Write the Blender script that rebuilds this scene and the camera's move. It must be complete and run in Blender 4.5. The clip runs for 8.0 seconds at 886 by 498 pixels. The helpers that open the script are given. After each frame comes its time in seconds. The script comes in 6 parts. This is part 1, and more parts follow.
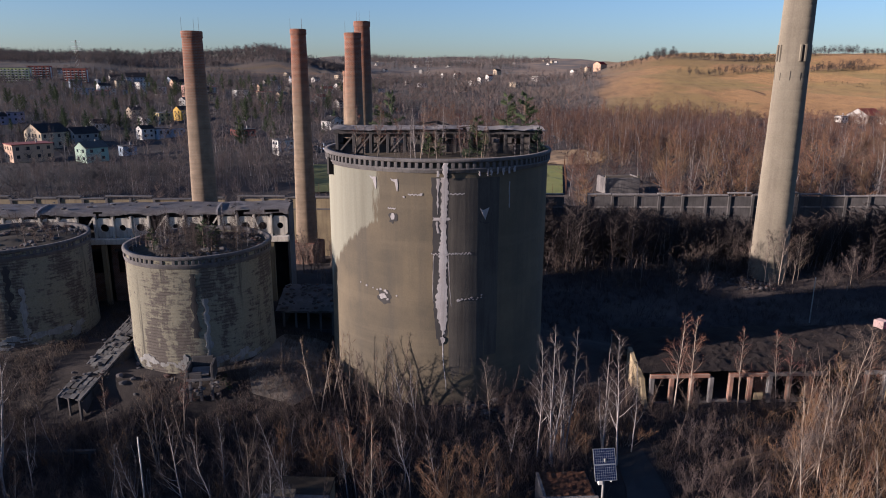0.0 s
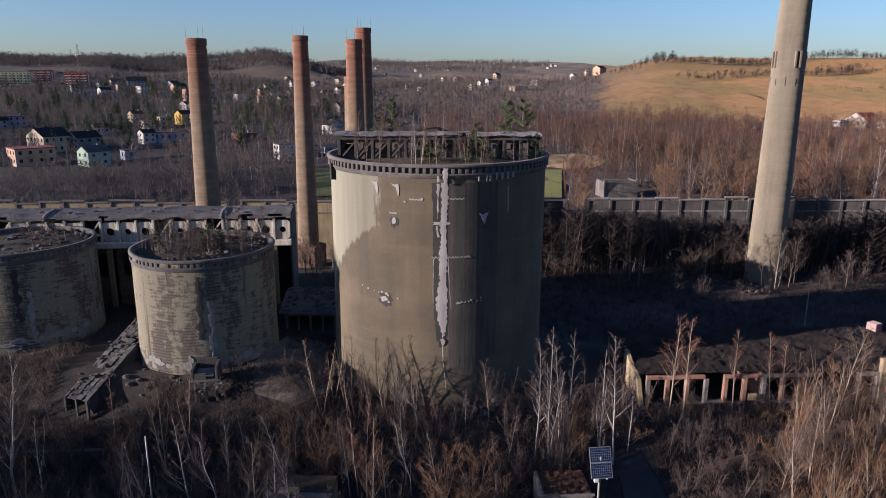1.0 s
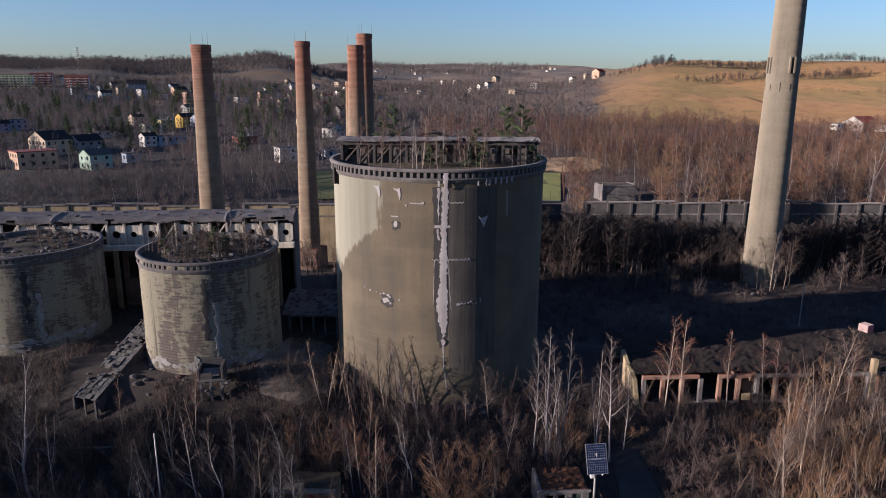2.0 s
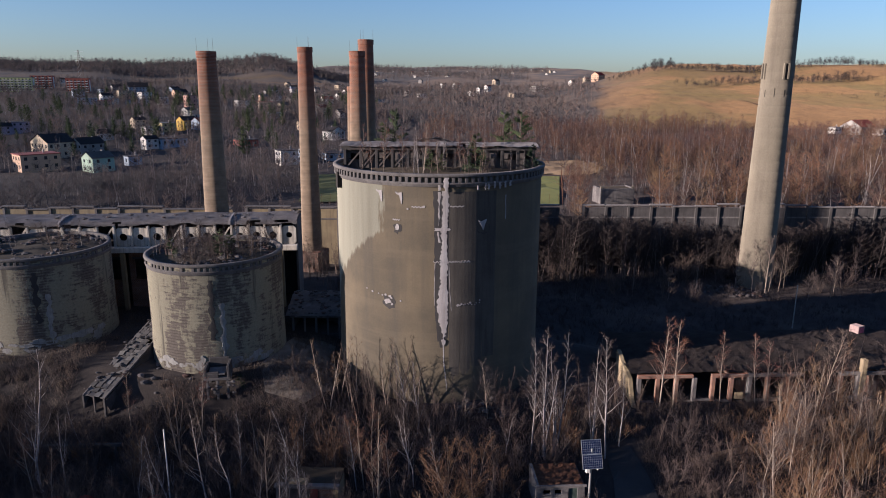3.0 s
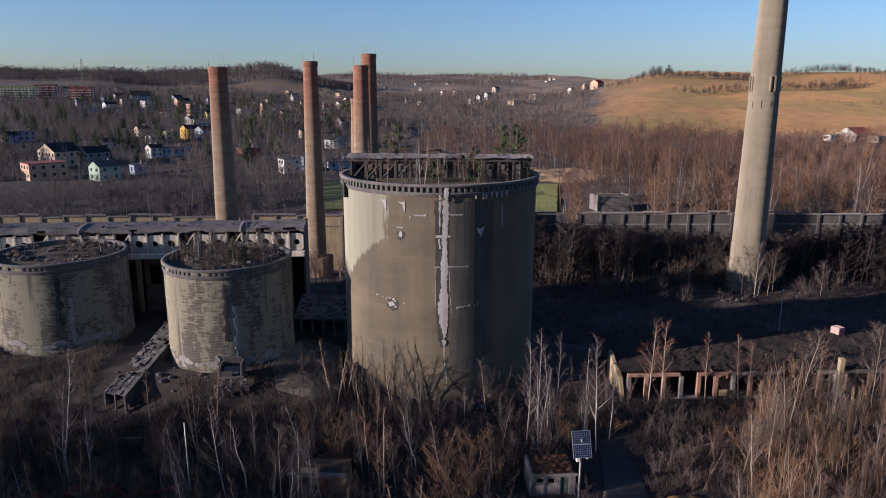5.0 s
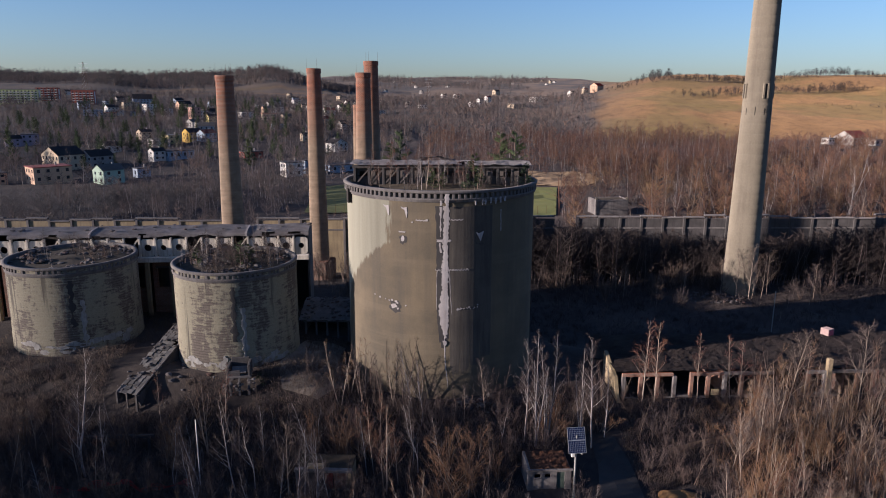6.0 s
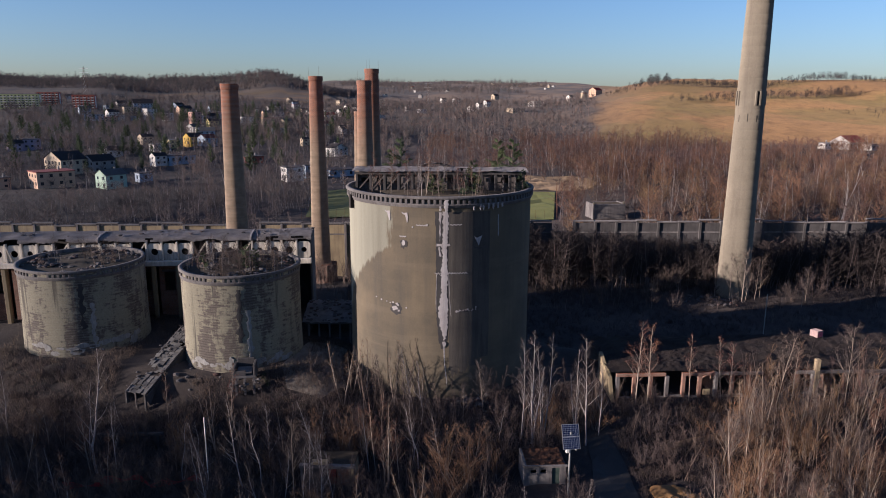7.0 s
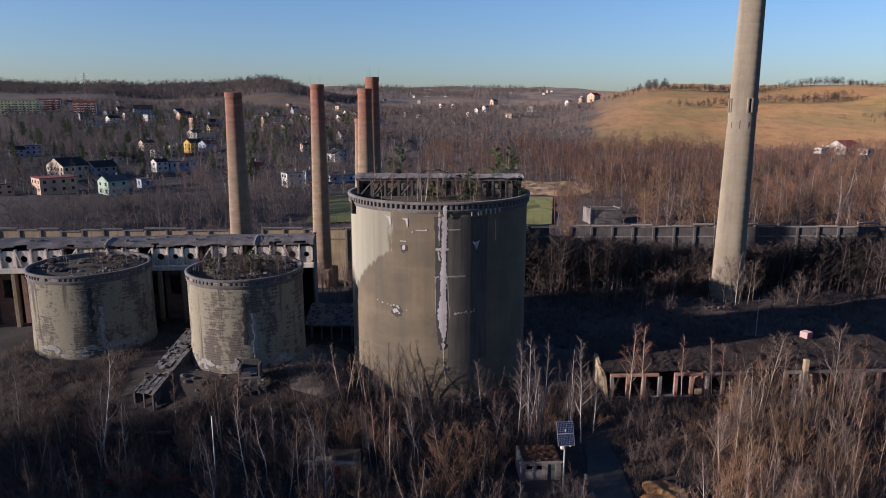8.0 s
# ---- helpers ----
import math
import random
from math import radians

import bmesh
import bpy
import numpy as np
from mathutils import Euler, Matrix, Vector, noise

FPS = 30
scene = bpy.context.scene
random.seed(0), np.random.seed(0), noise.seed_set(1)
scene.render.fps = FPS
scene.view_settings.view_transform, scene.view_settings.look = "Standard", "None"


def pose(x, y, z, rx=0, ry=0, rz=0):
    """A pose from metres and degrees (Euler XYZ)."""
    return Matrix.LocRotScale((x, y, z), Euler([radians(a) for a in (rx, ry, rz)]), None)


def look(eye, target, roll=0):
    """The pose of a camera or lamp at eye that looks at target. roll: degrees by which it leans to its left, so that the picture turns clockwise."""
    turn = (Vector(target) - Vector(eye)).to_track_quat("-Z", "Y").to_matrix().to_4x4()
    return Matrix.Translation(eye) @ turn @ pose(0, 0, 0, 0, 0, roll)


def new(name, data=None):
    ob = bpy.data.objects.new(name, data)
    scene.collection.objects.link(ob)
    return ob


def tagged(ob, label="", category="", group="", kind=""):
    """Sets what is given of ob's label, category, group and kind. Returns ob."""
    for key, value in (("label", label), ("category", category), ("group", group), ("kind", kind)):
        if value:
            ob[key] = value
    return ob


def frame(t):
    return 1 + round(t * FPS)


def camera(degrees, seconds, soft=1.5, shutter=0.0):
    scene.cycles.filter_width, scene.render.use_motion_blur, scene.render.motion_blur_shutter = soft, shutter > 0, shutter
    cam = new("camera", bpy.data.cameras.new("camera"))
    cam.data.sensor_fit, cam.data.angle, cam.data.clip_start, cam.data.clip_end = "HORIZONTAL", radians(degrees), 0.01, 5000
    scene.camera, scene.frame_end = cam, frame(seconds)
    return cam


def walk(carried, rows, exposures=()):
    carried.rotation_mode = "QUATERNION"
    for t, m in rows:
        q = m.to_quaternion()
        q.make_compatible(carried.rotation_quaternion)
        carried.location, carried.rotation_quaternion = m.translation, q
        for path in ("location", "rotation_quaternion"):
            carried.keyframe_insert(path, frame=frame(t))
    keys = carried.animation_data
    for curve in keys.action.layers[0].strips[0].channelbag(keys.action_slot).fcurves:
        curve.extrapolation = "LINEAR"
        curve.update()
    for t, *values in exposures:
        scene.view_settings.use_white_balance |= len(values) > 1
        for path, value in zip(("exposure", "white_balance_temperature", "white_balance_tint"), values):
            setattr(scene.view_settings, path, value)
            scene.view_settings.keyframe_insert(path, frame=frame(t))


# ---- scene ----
cam = camera(65.8, 8.0, 1.0)
PATH = [
    (0, (-0.32, -79.233, 34.8), (-0.297, -77.293, 34.314), 0.3),
    (0.5, (-0.313, -79.936, 34.986), (-0.291, -77.995, 34.506), 0.3),
    (1, (-0.35, -80.688, 35.18), (-0.327, -78.746, 34.704), 0.3),
    (1.5, (-0.41, -81.512, 35.377), (-0.386, -79.569, 34.905), 0.3),
    (3, (-0.593, -84.391, 36.042), (-0.567, -82.445, 35.581), 0.4),
    (3.5, (-0.607, -85.493, 36.227), (-0.581, -83.546, 35.771), 0.4),
    (4, (-0.604, -86.632, 36.437), (-0.579, -84.684, 35.986), 0.4),
    (4.5, (-0.615, -87.848, 36.69), (-0.59, -85.899, 36.245), 0.3),
    (6, (-0.759, -91.907, 37.849), (-0.735, -89.955, 37.414), 0.3),
    (6.5, (-0.776, -93.243, 38.146), (-0.752, -91.289, 37.718), 0.3),
    (7, (-0.801, -94.599, 38.455), (-0.775, -92.644, 38.031), 0.3),
    (7.5, (-0.803, -95.984, 38.748), (-0.776, -94.028, 38.332), 0.3),
    (8, (-0.806, -97.313, 38.966), (-0.778, -95.356, 38.556), 0.2),
]
walk(cam, [(t, look(eye, target, roll)) for t, eye, target, roll in PATH], [(0, 1.72, 4980, 23), (8, 1.68, 4980, 23)])

# ---- world and light ----
SUN_AZ = radians(198)      # where the sun stands, counted from +x towards +y
SUN_EL = radians(9.8)
world = bpy.data.worlds.new("world")
scene.world = world
world.use_nodes = True
wn, wl = world.node_tree.nodes, world.node_tree.links
sky = wn.new("ShaderNodeTexSky")
sky.sky_type, sky.sun_disc = "NISHITA", False
sky.sun_elevation = SUN_EL
sky.sun_rotation = radians(90) - SUN_AZ
sky.air_density, sky.dust_density, sky.ozone_density = 1.0, 0.9, 2.2
sky.altitude = 250
wl.new(sky.outputs[0], wn["Background"].inputs[0])
wn["Background"].inputs[1].default_value = 0.043
sun_dir = Vector((math.cos(SUN_EL) * math.cos(SUN_AZ), math.cos(SUN_EL) * math.sin(SUN_AZ), math.sin(SUN_EL)))
sun = new("sun", bpy.data.lights.new("sun", "SUN"))
sun.data.energy, sun.data.angle, sun.data.color = 5.0, radians(0.6), (1.0, 0.75, 0.46)
sun.matrix_world = look(sun_dir * 200, (0, 0, 0))

# ---- terrain ----


def smooth(a, b, v):
    t = np.clip((np.asarray(v, float) - a) / (b - a), 0, 1)
    return t * t * (3 - 2 * t)


def ripple(x, y):
    """Gentle unevenness of the ground, the same at every call."""
    return (np.sin(x * 0.31 + 1.3 * np.sin(y * 0.17)) * np.sin(y * 0.27 + 1.1 * np.sin(x * 0.13)) * 0.5
            + np.sin(x * 0.83 + 2.0 * np.sin(y * 0.41)) * np.sin(y * 0.77 + 1.7) * 0.22
            + np.sin(x * 2.1 + y * 0.7) * np.sin(y * 1.9 - x * 0.6) * 0.08)


def hill_weight(x, y):
    u = x / np.maximum(y + 93, 40)
    return smooth(0.14, 0.34, u) * smooth(200, 420, y)


def height(x, y):
    """The ground's height in metres at a place of the plan."""
    x, y = np.asarray(x, float), np.asarray(y, float)
    z = -1.7 + 0 * x
    bank = smooth(-17, -9.5, y + 0.10 * (x + 30)) * smooth(-8, -17, x)
    z = z + 5.5 * bank * (1 - smooth(26, 60, y))
    mound = 2.7 * smooth(27, 12.5, np.hypot(x, y)) * (1 - bank)
    z = z + mound
    z = z + 1.6 * smooth(-24, -12, y) * smooth(12, 21, x) * (1 - smooth(2, 16, y))
    u = x / np.maximum(y + 93, 40)
    left = np.interp(y, [60, 250, 500, 800, 1200, 1500, 1900, 3500, 4600], [0, 1, 11, 26, 44, 74, 84, 120, 120])
    mid = np.interp(y, [60, 300, 600, 900, 1500, 2500, 3500, 4600], [0, 3, 13, 25, 44, 88, 131, 131])
    right = np.interp(y, [60, 300, 430, 600, 900, 1100, 1500, 4600], [0, 3, 10, 29, 66, 74, 66, 120])
    wl_, wr_ = smooth(-0.10, -0.26, u), smooth(0.14, 0.34, u)
    far = left * wl_ + mid * (1 - wl_) * (1 - wr_) + right * wr_
    z = z + far + 1.7 * smooth(60, 140, y) * (1 - 0 * x)
    rise = smooth(250, 900, y)
    z = z + rise * (5 * np.sin(x * 0.011 + 0.7) * np.sin(y * 0.007 + 1.9) + 2 * np.sin(x * 0.03 + y * 0.012))
    knoll = np.exp(-((u + 0.235) / 0.055) ** 2) * 16 * smooth(1150, 1450, y) * (1 - smooth(1500, 1900, y))
    z = z + knoll
    return z + ripple(x, y) * (0.55 + 1.5 * smooth(120, 500, y)) * (1 - 0.7 * smooth(14, 10, np.abs(np.hypot(x, y) - 4)))


def ground_at(x, y):
    return float(height(x, y))


# ---- materials ----


def material(name, rough=0.85, metal=0.0):
    m = bpy.data.materials.new(name)
    m.use_nodes = True
    b = m.node_tree.nodes["Principled BSDF"]
    b.inputs["Roughness"].default_value, b.inputs["Metallic"].default_value = rough, metal
    b.inputs["Specular IOR Level"].default_value = 0.25
    if rough > 0.78:
        b.inputs["Diffuse Roughness"].default_value = 1.0
    return m, m.node_tree.nodes, m.node_tree.links, b


def node(ns, kind, **values):
    n = ns.new(kind)
    for key, v in values.items():
        n.inputs[key.replace("_", " ")].default_value = v
    return n


def ramp(ns, ls, source, stops):
    r = ns.new("ShaderNodeValToRGB")
    e = r.color_ramp.elements
    while len(e) < len(stops):
        e.new(0.5)
    for el, (p, c) in zip(e, stops):
        el.position, el.color = p, (*c, 1) if len(c) == 3 else c
    ls.new(source, r.inputs[0])
    return r.outputs[0]


def grey(v):
    return (v, v, v)


def mixed(ns, ls, fac, a, b, blend="MIX"):
    m = ns.new("ShaderNodeMix")
    m.data_type, m.blend_type = "RGBA", blend
    for sock, v in ((m.inputs[0], fac), (m.inputs[6], a), (m.inputs[7], b)):
        if isinstance(v, (int, float)):
            sock.default_value = v
        elif isinstance(v, tuple):
            sock.default_value = (*v, 1)
        else:
            ls.new(v, sock)
    return m.outputs[2]


def calc(ns, ls, op, a, b=0.0):
    m = ns.new("ShaderNodeMath")
    m.operation = op
    for sock, v in ((m.inputs[0], a), (m.inputs[1], b)):
        if isinstance(v, (int, float)):
            sock.default_value = v
        else:
            ls.new(v, sock)
    return m.outputs[0]


def coords(ns, ls, scale=(1, 1, 1), space="Object"):
    tc, mp = ns.new("ShaderNodeTexCoord"), ns.new("ShaderNodeMapping")
    ls.new(tc.outputs[space], mp.inputs[0])
    mp.inputs["Scale"].default_value = scale
    return mp.outputs[0]


def noise_of(ns, ls, vec, scale, detail=6.0, rough=0.6):
    n = node(ns, "ShaderNodeTexNoise", Scale=scale, Detail=detail, Roughness=rough)
    ls.new(vec, n.inputs["Vector"])
    return n.outputs[0]


def bumped(ns, ls, b, source, strength=0.4, distance=0.05):
    n = node(ns, "ShaderNodeBump", Strength=strength, Distance=distance)
    ls.new(source, n.inputs["Height"])
    ls.new(n.outputs[0], b.inputs["Normal"])


def worn(name, light, dark, stain, scale=0.6, streak=0.35, rough=0.9, bump=0.4):
    """Weathered concrete, plaster or stone: blotches, vertical run-off streaks and grain."""
    m, ns, ls, b = material(name, rough)
    v = coords(ns, ls)
    big = noise_of(ns, ls, v, scale * 0.35, 5)
    fine = noise_of(ns, ls, v, scale * 9, 8, 0.7)
    run = noise_of(ns, ls, coords(ns, ls, (1.6, 1.6, 0.09)), scale * 1.6, 6, 0.65)
    c = mixed(ns, ls, ramp(ns, ls, big, [(0.35, grey(0)), (0.65, grey(1))]), light, dark)
    c = mixed(ns, ls, calc(ns, ls, "MULTIPLY", ramp(ns, ls, run, [(0.48, grey(0)), (0.68, grey(1))]), streak), c, stain)
    c = mixed(ns, ls, 0.5, c, ramp(ns, ls, fine, [(0.25, grey(0.35)), (0.75, grey(1.0))]), "MULTIPLY")
    ls.new(c, b.inputs["Base Color"])
    bumped(ns, ls, b, fine, bump, 0.06)
    return m


def plain(name, colour, rough=0.7, metal=0.0, vary=0.25, scale=3.0):
    m, ns, ls, b = material(name, rough, metal)
    n = noise_of(ns, ls, coords(ns, ls), scale, 6, 0.65)
    d = tuple(c * (1 - vary) for c in colour)
    ls.new(mixed(ns, ls, ramp(ns, ls, n, [(0.3, grey(0)), (0.7, grey(1))]), colour, d), b.inputs["Base Color"])
    bumped(ns, ls, b, n, 0.2, 0.02)
    return m


def per_object(name, colours, rough=0.8, scale=1.0, streak=0.2):
    """One surface whose shade differs from piece to piece."""
    m, ns, ls, b = material(name, rough)
    info = ns.new("ShaderNodeObjectInfo")
    c = ramp(ns, ls, info.outputs["Random"], [(i / max(1, len(colours) - 1), q) for i, q in enumerate(colours)])
    n = noise_of(ns, ls, coords(ns, ls), scale, 7, 0.7)
    c = mixed(ns, ls, 0.45, c, ramp(ns, ls, n, [(0.3, grey(0.45)), (0.7, grey(1.1))]), "MULTIPLY")
    ls.new(c, b.inputs["Base Color"])
    bumped(ns, ls, b, n, 0.3, 0.03)
    return m


def silo_skin():
    """Grey-brown render with a clean pale coat left on the shoulder that faces the weather's lee."""
    m, ns, ls, b = material("silo_render", 0.92)
    v = coords(ns, ls)
    sep = ns.new("ShaderNodeSeparateXYZ")
    ls.new(v, sep.inputs[0])
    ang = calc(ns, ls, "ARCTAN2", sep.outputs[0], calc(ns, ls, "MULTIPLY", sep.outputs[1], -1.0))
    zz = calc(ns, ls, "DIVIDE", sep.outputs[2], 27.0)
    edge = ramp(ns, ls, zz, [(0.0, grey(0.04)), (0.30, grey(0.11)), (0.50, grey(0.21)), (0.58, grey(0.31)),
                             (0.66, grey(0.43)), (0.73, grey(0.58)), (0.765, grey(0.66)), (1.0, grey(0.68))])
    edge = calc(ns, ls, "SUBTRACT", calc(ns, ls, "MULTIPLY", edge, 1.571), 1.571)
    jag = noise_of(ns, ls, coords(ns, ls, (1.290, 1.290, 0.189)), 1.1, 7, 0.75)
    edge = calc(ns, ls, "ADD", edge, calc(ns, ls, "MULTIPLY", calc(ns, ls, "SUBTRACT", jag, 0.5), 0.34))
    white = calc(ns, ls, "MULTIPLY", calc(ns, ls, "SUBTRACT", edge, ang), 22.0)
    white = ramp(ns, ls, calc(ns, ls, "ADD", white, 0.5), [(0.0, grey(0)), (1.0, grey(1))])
    big = noise_of(ns, ls, v, 0.16, 5, 0.6)
    fine = noise_of(ns, ls, v, 6, 8, 0.7)
    run = noise_of(ns, ls, coords(ns, ls, (0.550, 0.550, 0.028)), 1.3, 6, 0.65)
    rings = noise_of(ns, ls, coords(ns, ls, (0.028, 0.028, 0.660)), 1.0, 4, 0.6)
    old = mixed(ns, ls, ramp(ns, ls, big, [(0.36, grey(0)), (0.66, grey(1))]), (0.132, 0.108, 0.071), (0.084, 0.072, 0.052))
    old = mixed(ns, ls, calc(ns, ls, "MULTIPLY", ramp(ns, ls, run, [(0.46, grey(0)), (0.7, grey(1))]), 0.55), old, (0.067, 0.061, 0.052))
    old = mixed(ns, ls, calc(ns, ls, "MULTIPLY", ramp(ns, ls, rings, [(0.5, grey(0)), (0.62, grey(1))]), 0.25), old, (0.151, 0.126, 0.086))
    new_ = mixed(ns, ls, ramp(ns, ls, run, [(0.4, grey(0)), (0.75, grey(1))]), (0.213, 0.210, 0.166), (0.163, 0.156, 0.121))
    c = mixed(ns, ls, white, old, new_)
    c = mixed(ns, ls, 0.4, c, ramp(ns, ls, fine, [(0.25, grey(0.5)), (0.75, grey(1.0))]), "MULTIPLY")
    ls.new(c, b.inputs["Base Color"])
    bumped(ns, ls, b, calc(ns, ls, "ADD", fine, calc(ns, ls, "MULTIPLY", rings, 0.6)), 0.35, 0.08)
    return m


def coursed_skin(name="silo_blockwork"):
    """Rough coursed blockwork under a peeling pale coat."""
    m, ns, ls, b = material(name, 0.95)
    v = coords(ns, ls)
    sep = ns.new("ShaderNodeSeparateXYZ")
    ls.new(v, sep.inputs[0])
    warp = noise_of(ns, ls, v, 0.5, 4)
    course = calc(ns, ls, "FRACT", calc(ns, ls, "ADD", calc(ns, ls, "MULTIPLY", sep.outputs[2], 2.9), calc(ns, ls, "MULTIPLY", warp, 0.35)))
    joint = ramp(ns, ls, course, [(0.0, grey(0)), (0.16, grey(0.15)), (0.3, grey(1)), (0.85, grey(1)), (1.0, grey(0.1))])
    peel = noise_of(ns, ls, coords(ns, ls, (0.495, 0.495, 0.181)), 0.55, 8, 0.72)
    ragged = noise_of(ns, ls, coords(ns, ls, (0.516, 0.516, 2.580)), 1.4, 6, 0.7)
    coat = calc(ns, ls, "ADD", peel, calc(ns, ls, "MULTIPLY", calc(ns, ls, "SUBTRACT", ragged, 0.5), 0.5))
    coat = ramp(ns, ls, coat, [(0.46, grey(0)), (0.53, grey(1))])
    fine = noise_of(ns, ls, v, 5, 8, 0.7)
    block = mixed(ns, ls, ramp(ns, ls, fine, [(0.3, grey(0)), (0.7, grey(1))]), (0.184, 0.159, 0.135), (0.105, 0.088, 0.076))
    block = mixed(ns, ls, 0.75, block, mixed(ns, ls, joint, (0.193, 0.181, 0.176), (0.550, 0.550, 0.550)), "MULTIPLY")
    run = noise_of(ns, ls, coords(ns, ls, (0.660, 0.660, 0.033)), 0.8, 6, 0.65)
    pale = mixed(ns, ls, ramp(ns, ls, fine, [(0.3, grey(0)), (0.7, grey(1))]), (0.228, 0.214, 0.156), (0.157, 0.144, 0.103))
    c = mixed(ns, ls, coat, block, pale)
    c = mixed(ns, ls, calc(ns, ls, "MULTIPLY", ramp(ns, ls, run, [(0.57, grey(0)), (0.62, grey(1))]), 0.75), c, (0.041, 0.036, 0.032))
    ls.new(c, b.inputs["Base Color"])
    bumped(ns, ls, b, calc(ns, ls, "ADD", calc(ns, ls, "MULTIPLY", joint, 0.7), calc(ns, ls, "ADD", coat, calc(ns, ls, "MULTIPLY", fine, 0.3))), 0.6, 0.035)
    return m


def brickwork(name, colours, size=0.3, fade=None):
    """Small bricks seen from far off: courses, joints and soot; fade gives the heights between which the red turns grey."""
    m, ns, ls, b = material(name, 0.9)
    v = coords(ns, ls)
    sep = ns.new("ShaderNodeSeparateXYZ")
    ls.new(v, sep.inputs[0])
    ang = calc(ns, ls, "ARCTAN2", sep.outputs[0], sep.outputs[1])
    comb = ns.new("ShaderNodeCombineXYZ")
    if fade:
        ls.new(calc(ns, ls, "MULTIPLY", ang, 1.6), comb.inputs[0])
    else:
        ls.new(calc(ns, ls, "ADD", sep.outputs[0], sep.outputs[1]), comb.inputs[0])
    ls.new(sep.outputs[2], comb.inputs[1])
    br = node(ns, "ShaderNodeTexBrick", Scale=1.0, Mortar_Size=0.02, Brick_Width=size, Row_Height=size * 0.42)
    br.inputs["Color1"].default_value, br.inputs["Color2"].default_value = (*colours[0], 1), (*colours[1], 1)
    br.inputs["Mortar"].default_value = (0.25, 0.22, 0.19, 1)
    ls.new(comb.outputs[0], br.inputs["Vector"])
    rows = noise_of(ns, ls, coords(ns, ls, (0.016, 0.016, 0.550)), 1.7, 5, 0.7)
    blot = noise_of(ns, ls, v, 0.7, 7, 0.7)
    c = br.outputs[0]
    if fade:
        g = ns.new("ShaderNodeMapRange")
        g.inputs["From Min"].default_value, g.inputs["From Max"].default_value = fade
        ls.new(calc(ns, ls, "ADD", sep.outputs[2], calc(ns, ls, "MULTIPLY", blot, 6.0)), g.inputs[0])
        c = mixed(ns, ls, g.outputs[0], mixed(ns, ls, 0.2, (0.235, 0.195, 0.135), c), c)
    c = mixed(ns, ls, 0.55, c, ramp(ns, ls, rows, [(0.32, grey(0.45)), (0.62, grey(1.05))]), "MULTIPLY")
    c = mixed(ns, ls, 0.6, c, ramp(ns, ls, blot, [(0.3, grey(0.4)), (0.62, grey(1.0))]), "MULTIPLY")
    ls.new(c, b.inputs["Base Color"])
    bumped(ns, ls, b, br.outputs[0], 0.4, 0.03)
    return m


def bark(name, light, dark, marks=0.0):
    m, ns, ls, b = material(name, 0.9)
    info = ns.new("ShaderNodeObjectInfo")
    n = noise_of(ns, ls, coords(ns, ls, (3, 3, 1.2)), 2.0, 6, 0.7)
    c = mixed(ns, ls, ramp(ns, ls, n, [(0.35, grey(0)), (0.68, grey(1))]), light, dark)
    if marks:
        k = noise_of(ns, ls, coords(ns, ls, (1.2, 1.2, 5)), 1.5, 4, 0.7)
        c = mixed(ns, ls, ramp(ns, ls, k, [(0.58, grey(0)), (0.64, grey(marks))]), c, (0.028, 0.025, 0.022))
    c = mixed(ns, ls, 0.5, c, ramp(ns, ls, info.outputs["Random"], [(0, (0.303, 0.303, 0.330)), (1, (0.633, 0.578, 0.523))]), "MULTIPLY")
    ls.new(c, b.inputs["Base Color"])
    return m


def twigs(name, stops):
    """Fine twigs: each tree of a joined wood has a shade of its own."""
    m, ns, ls, b = material(name, 0.9)
    geo = ns.new("ShaderNodeNewGeometry")
    info = ns.new("ShaderNodeObjectInfo")
    a = node(ns, "ShaderNodeAttribute")
    a.attribute_name = "shade"
    f = calc(ns, ls, "FRACT", calc(ns, ls, "ADD", a.outputs["Fac"], info.outputs["Random"]))
    c = ramp(ns, ls, f, [(i / (len(stops) - 1), q) for i, q in enumerate(stops)])
    c = mixed(ns, ls, 0.35, c, ramp(ns, ls, geo.outputs["Random Per Island"], [(0, grey(0.5)), (1, grey(1.2))]), "MULTIPLY")
    ls.new(c, b.inputs["Base Color"])
    return m


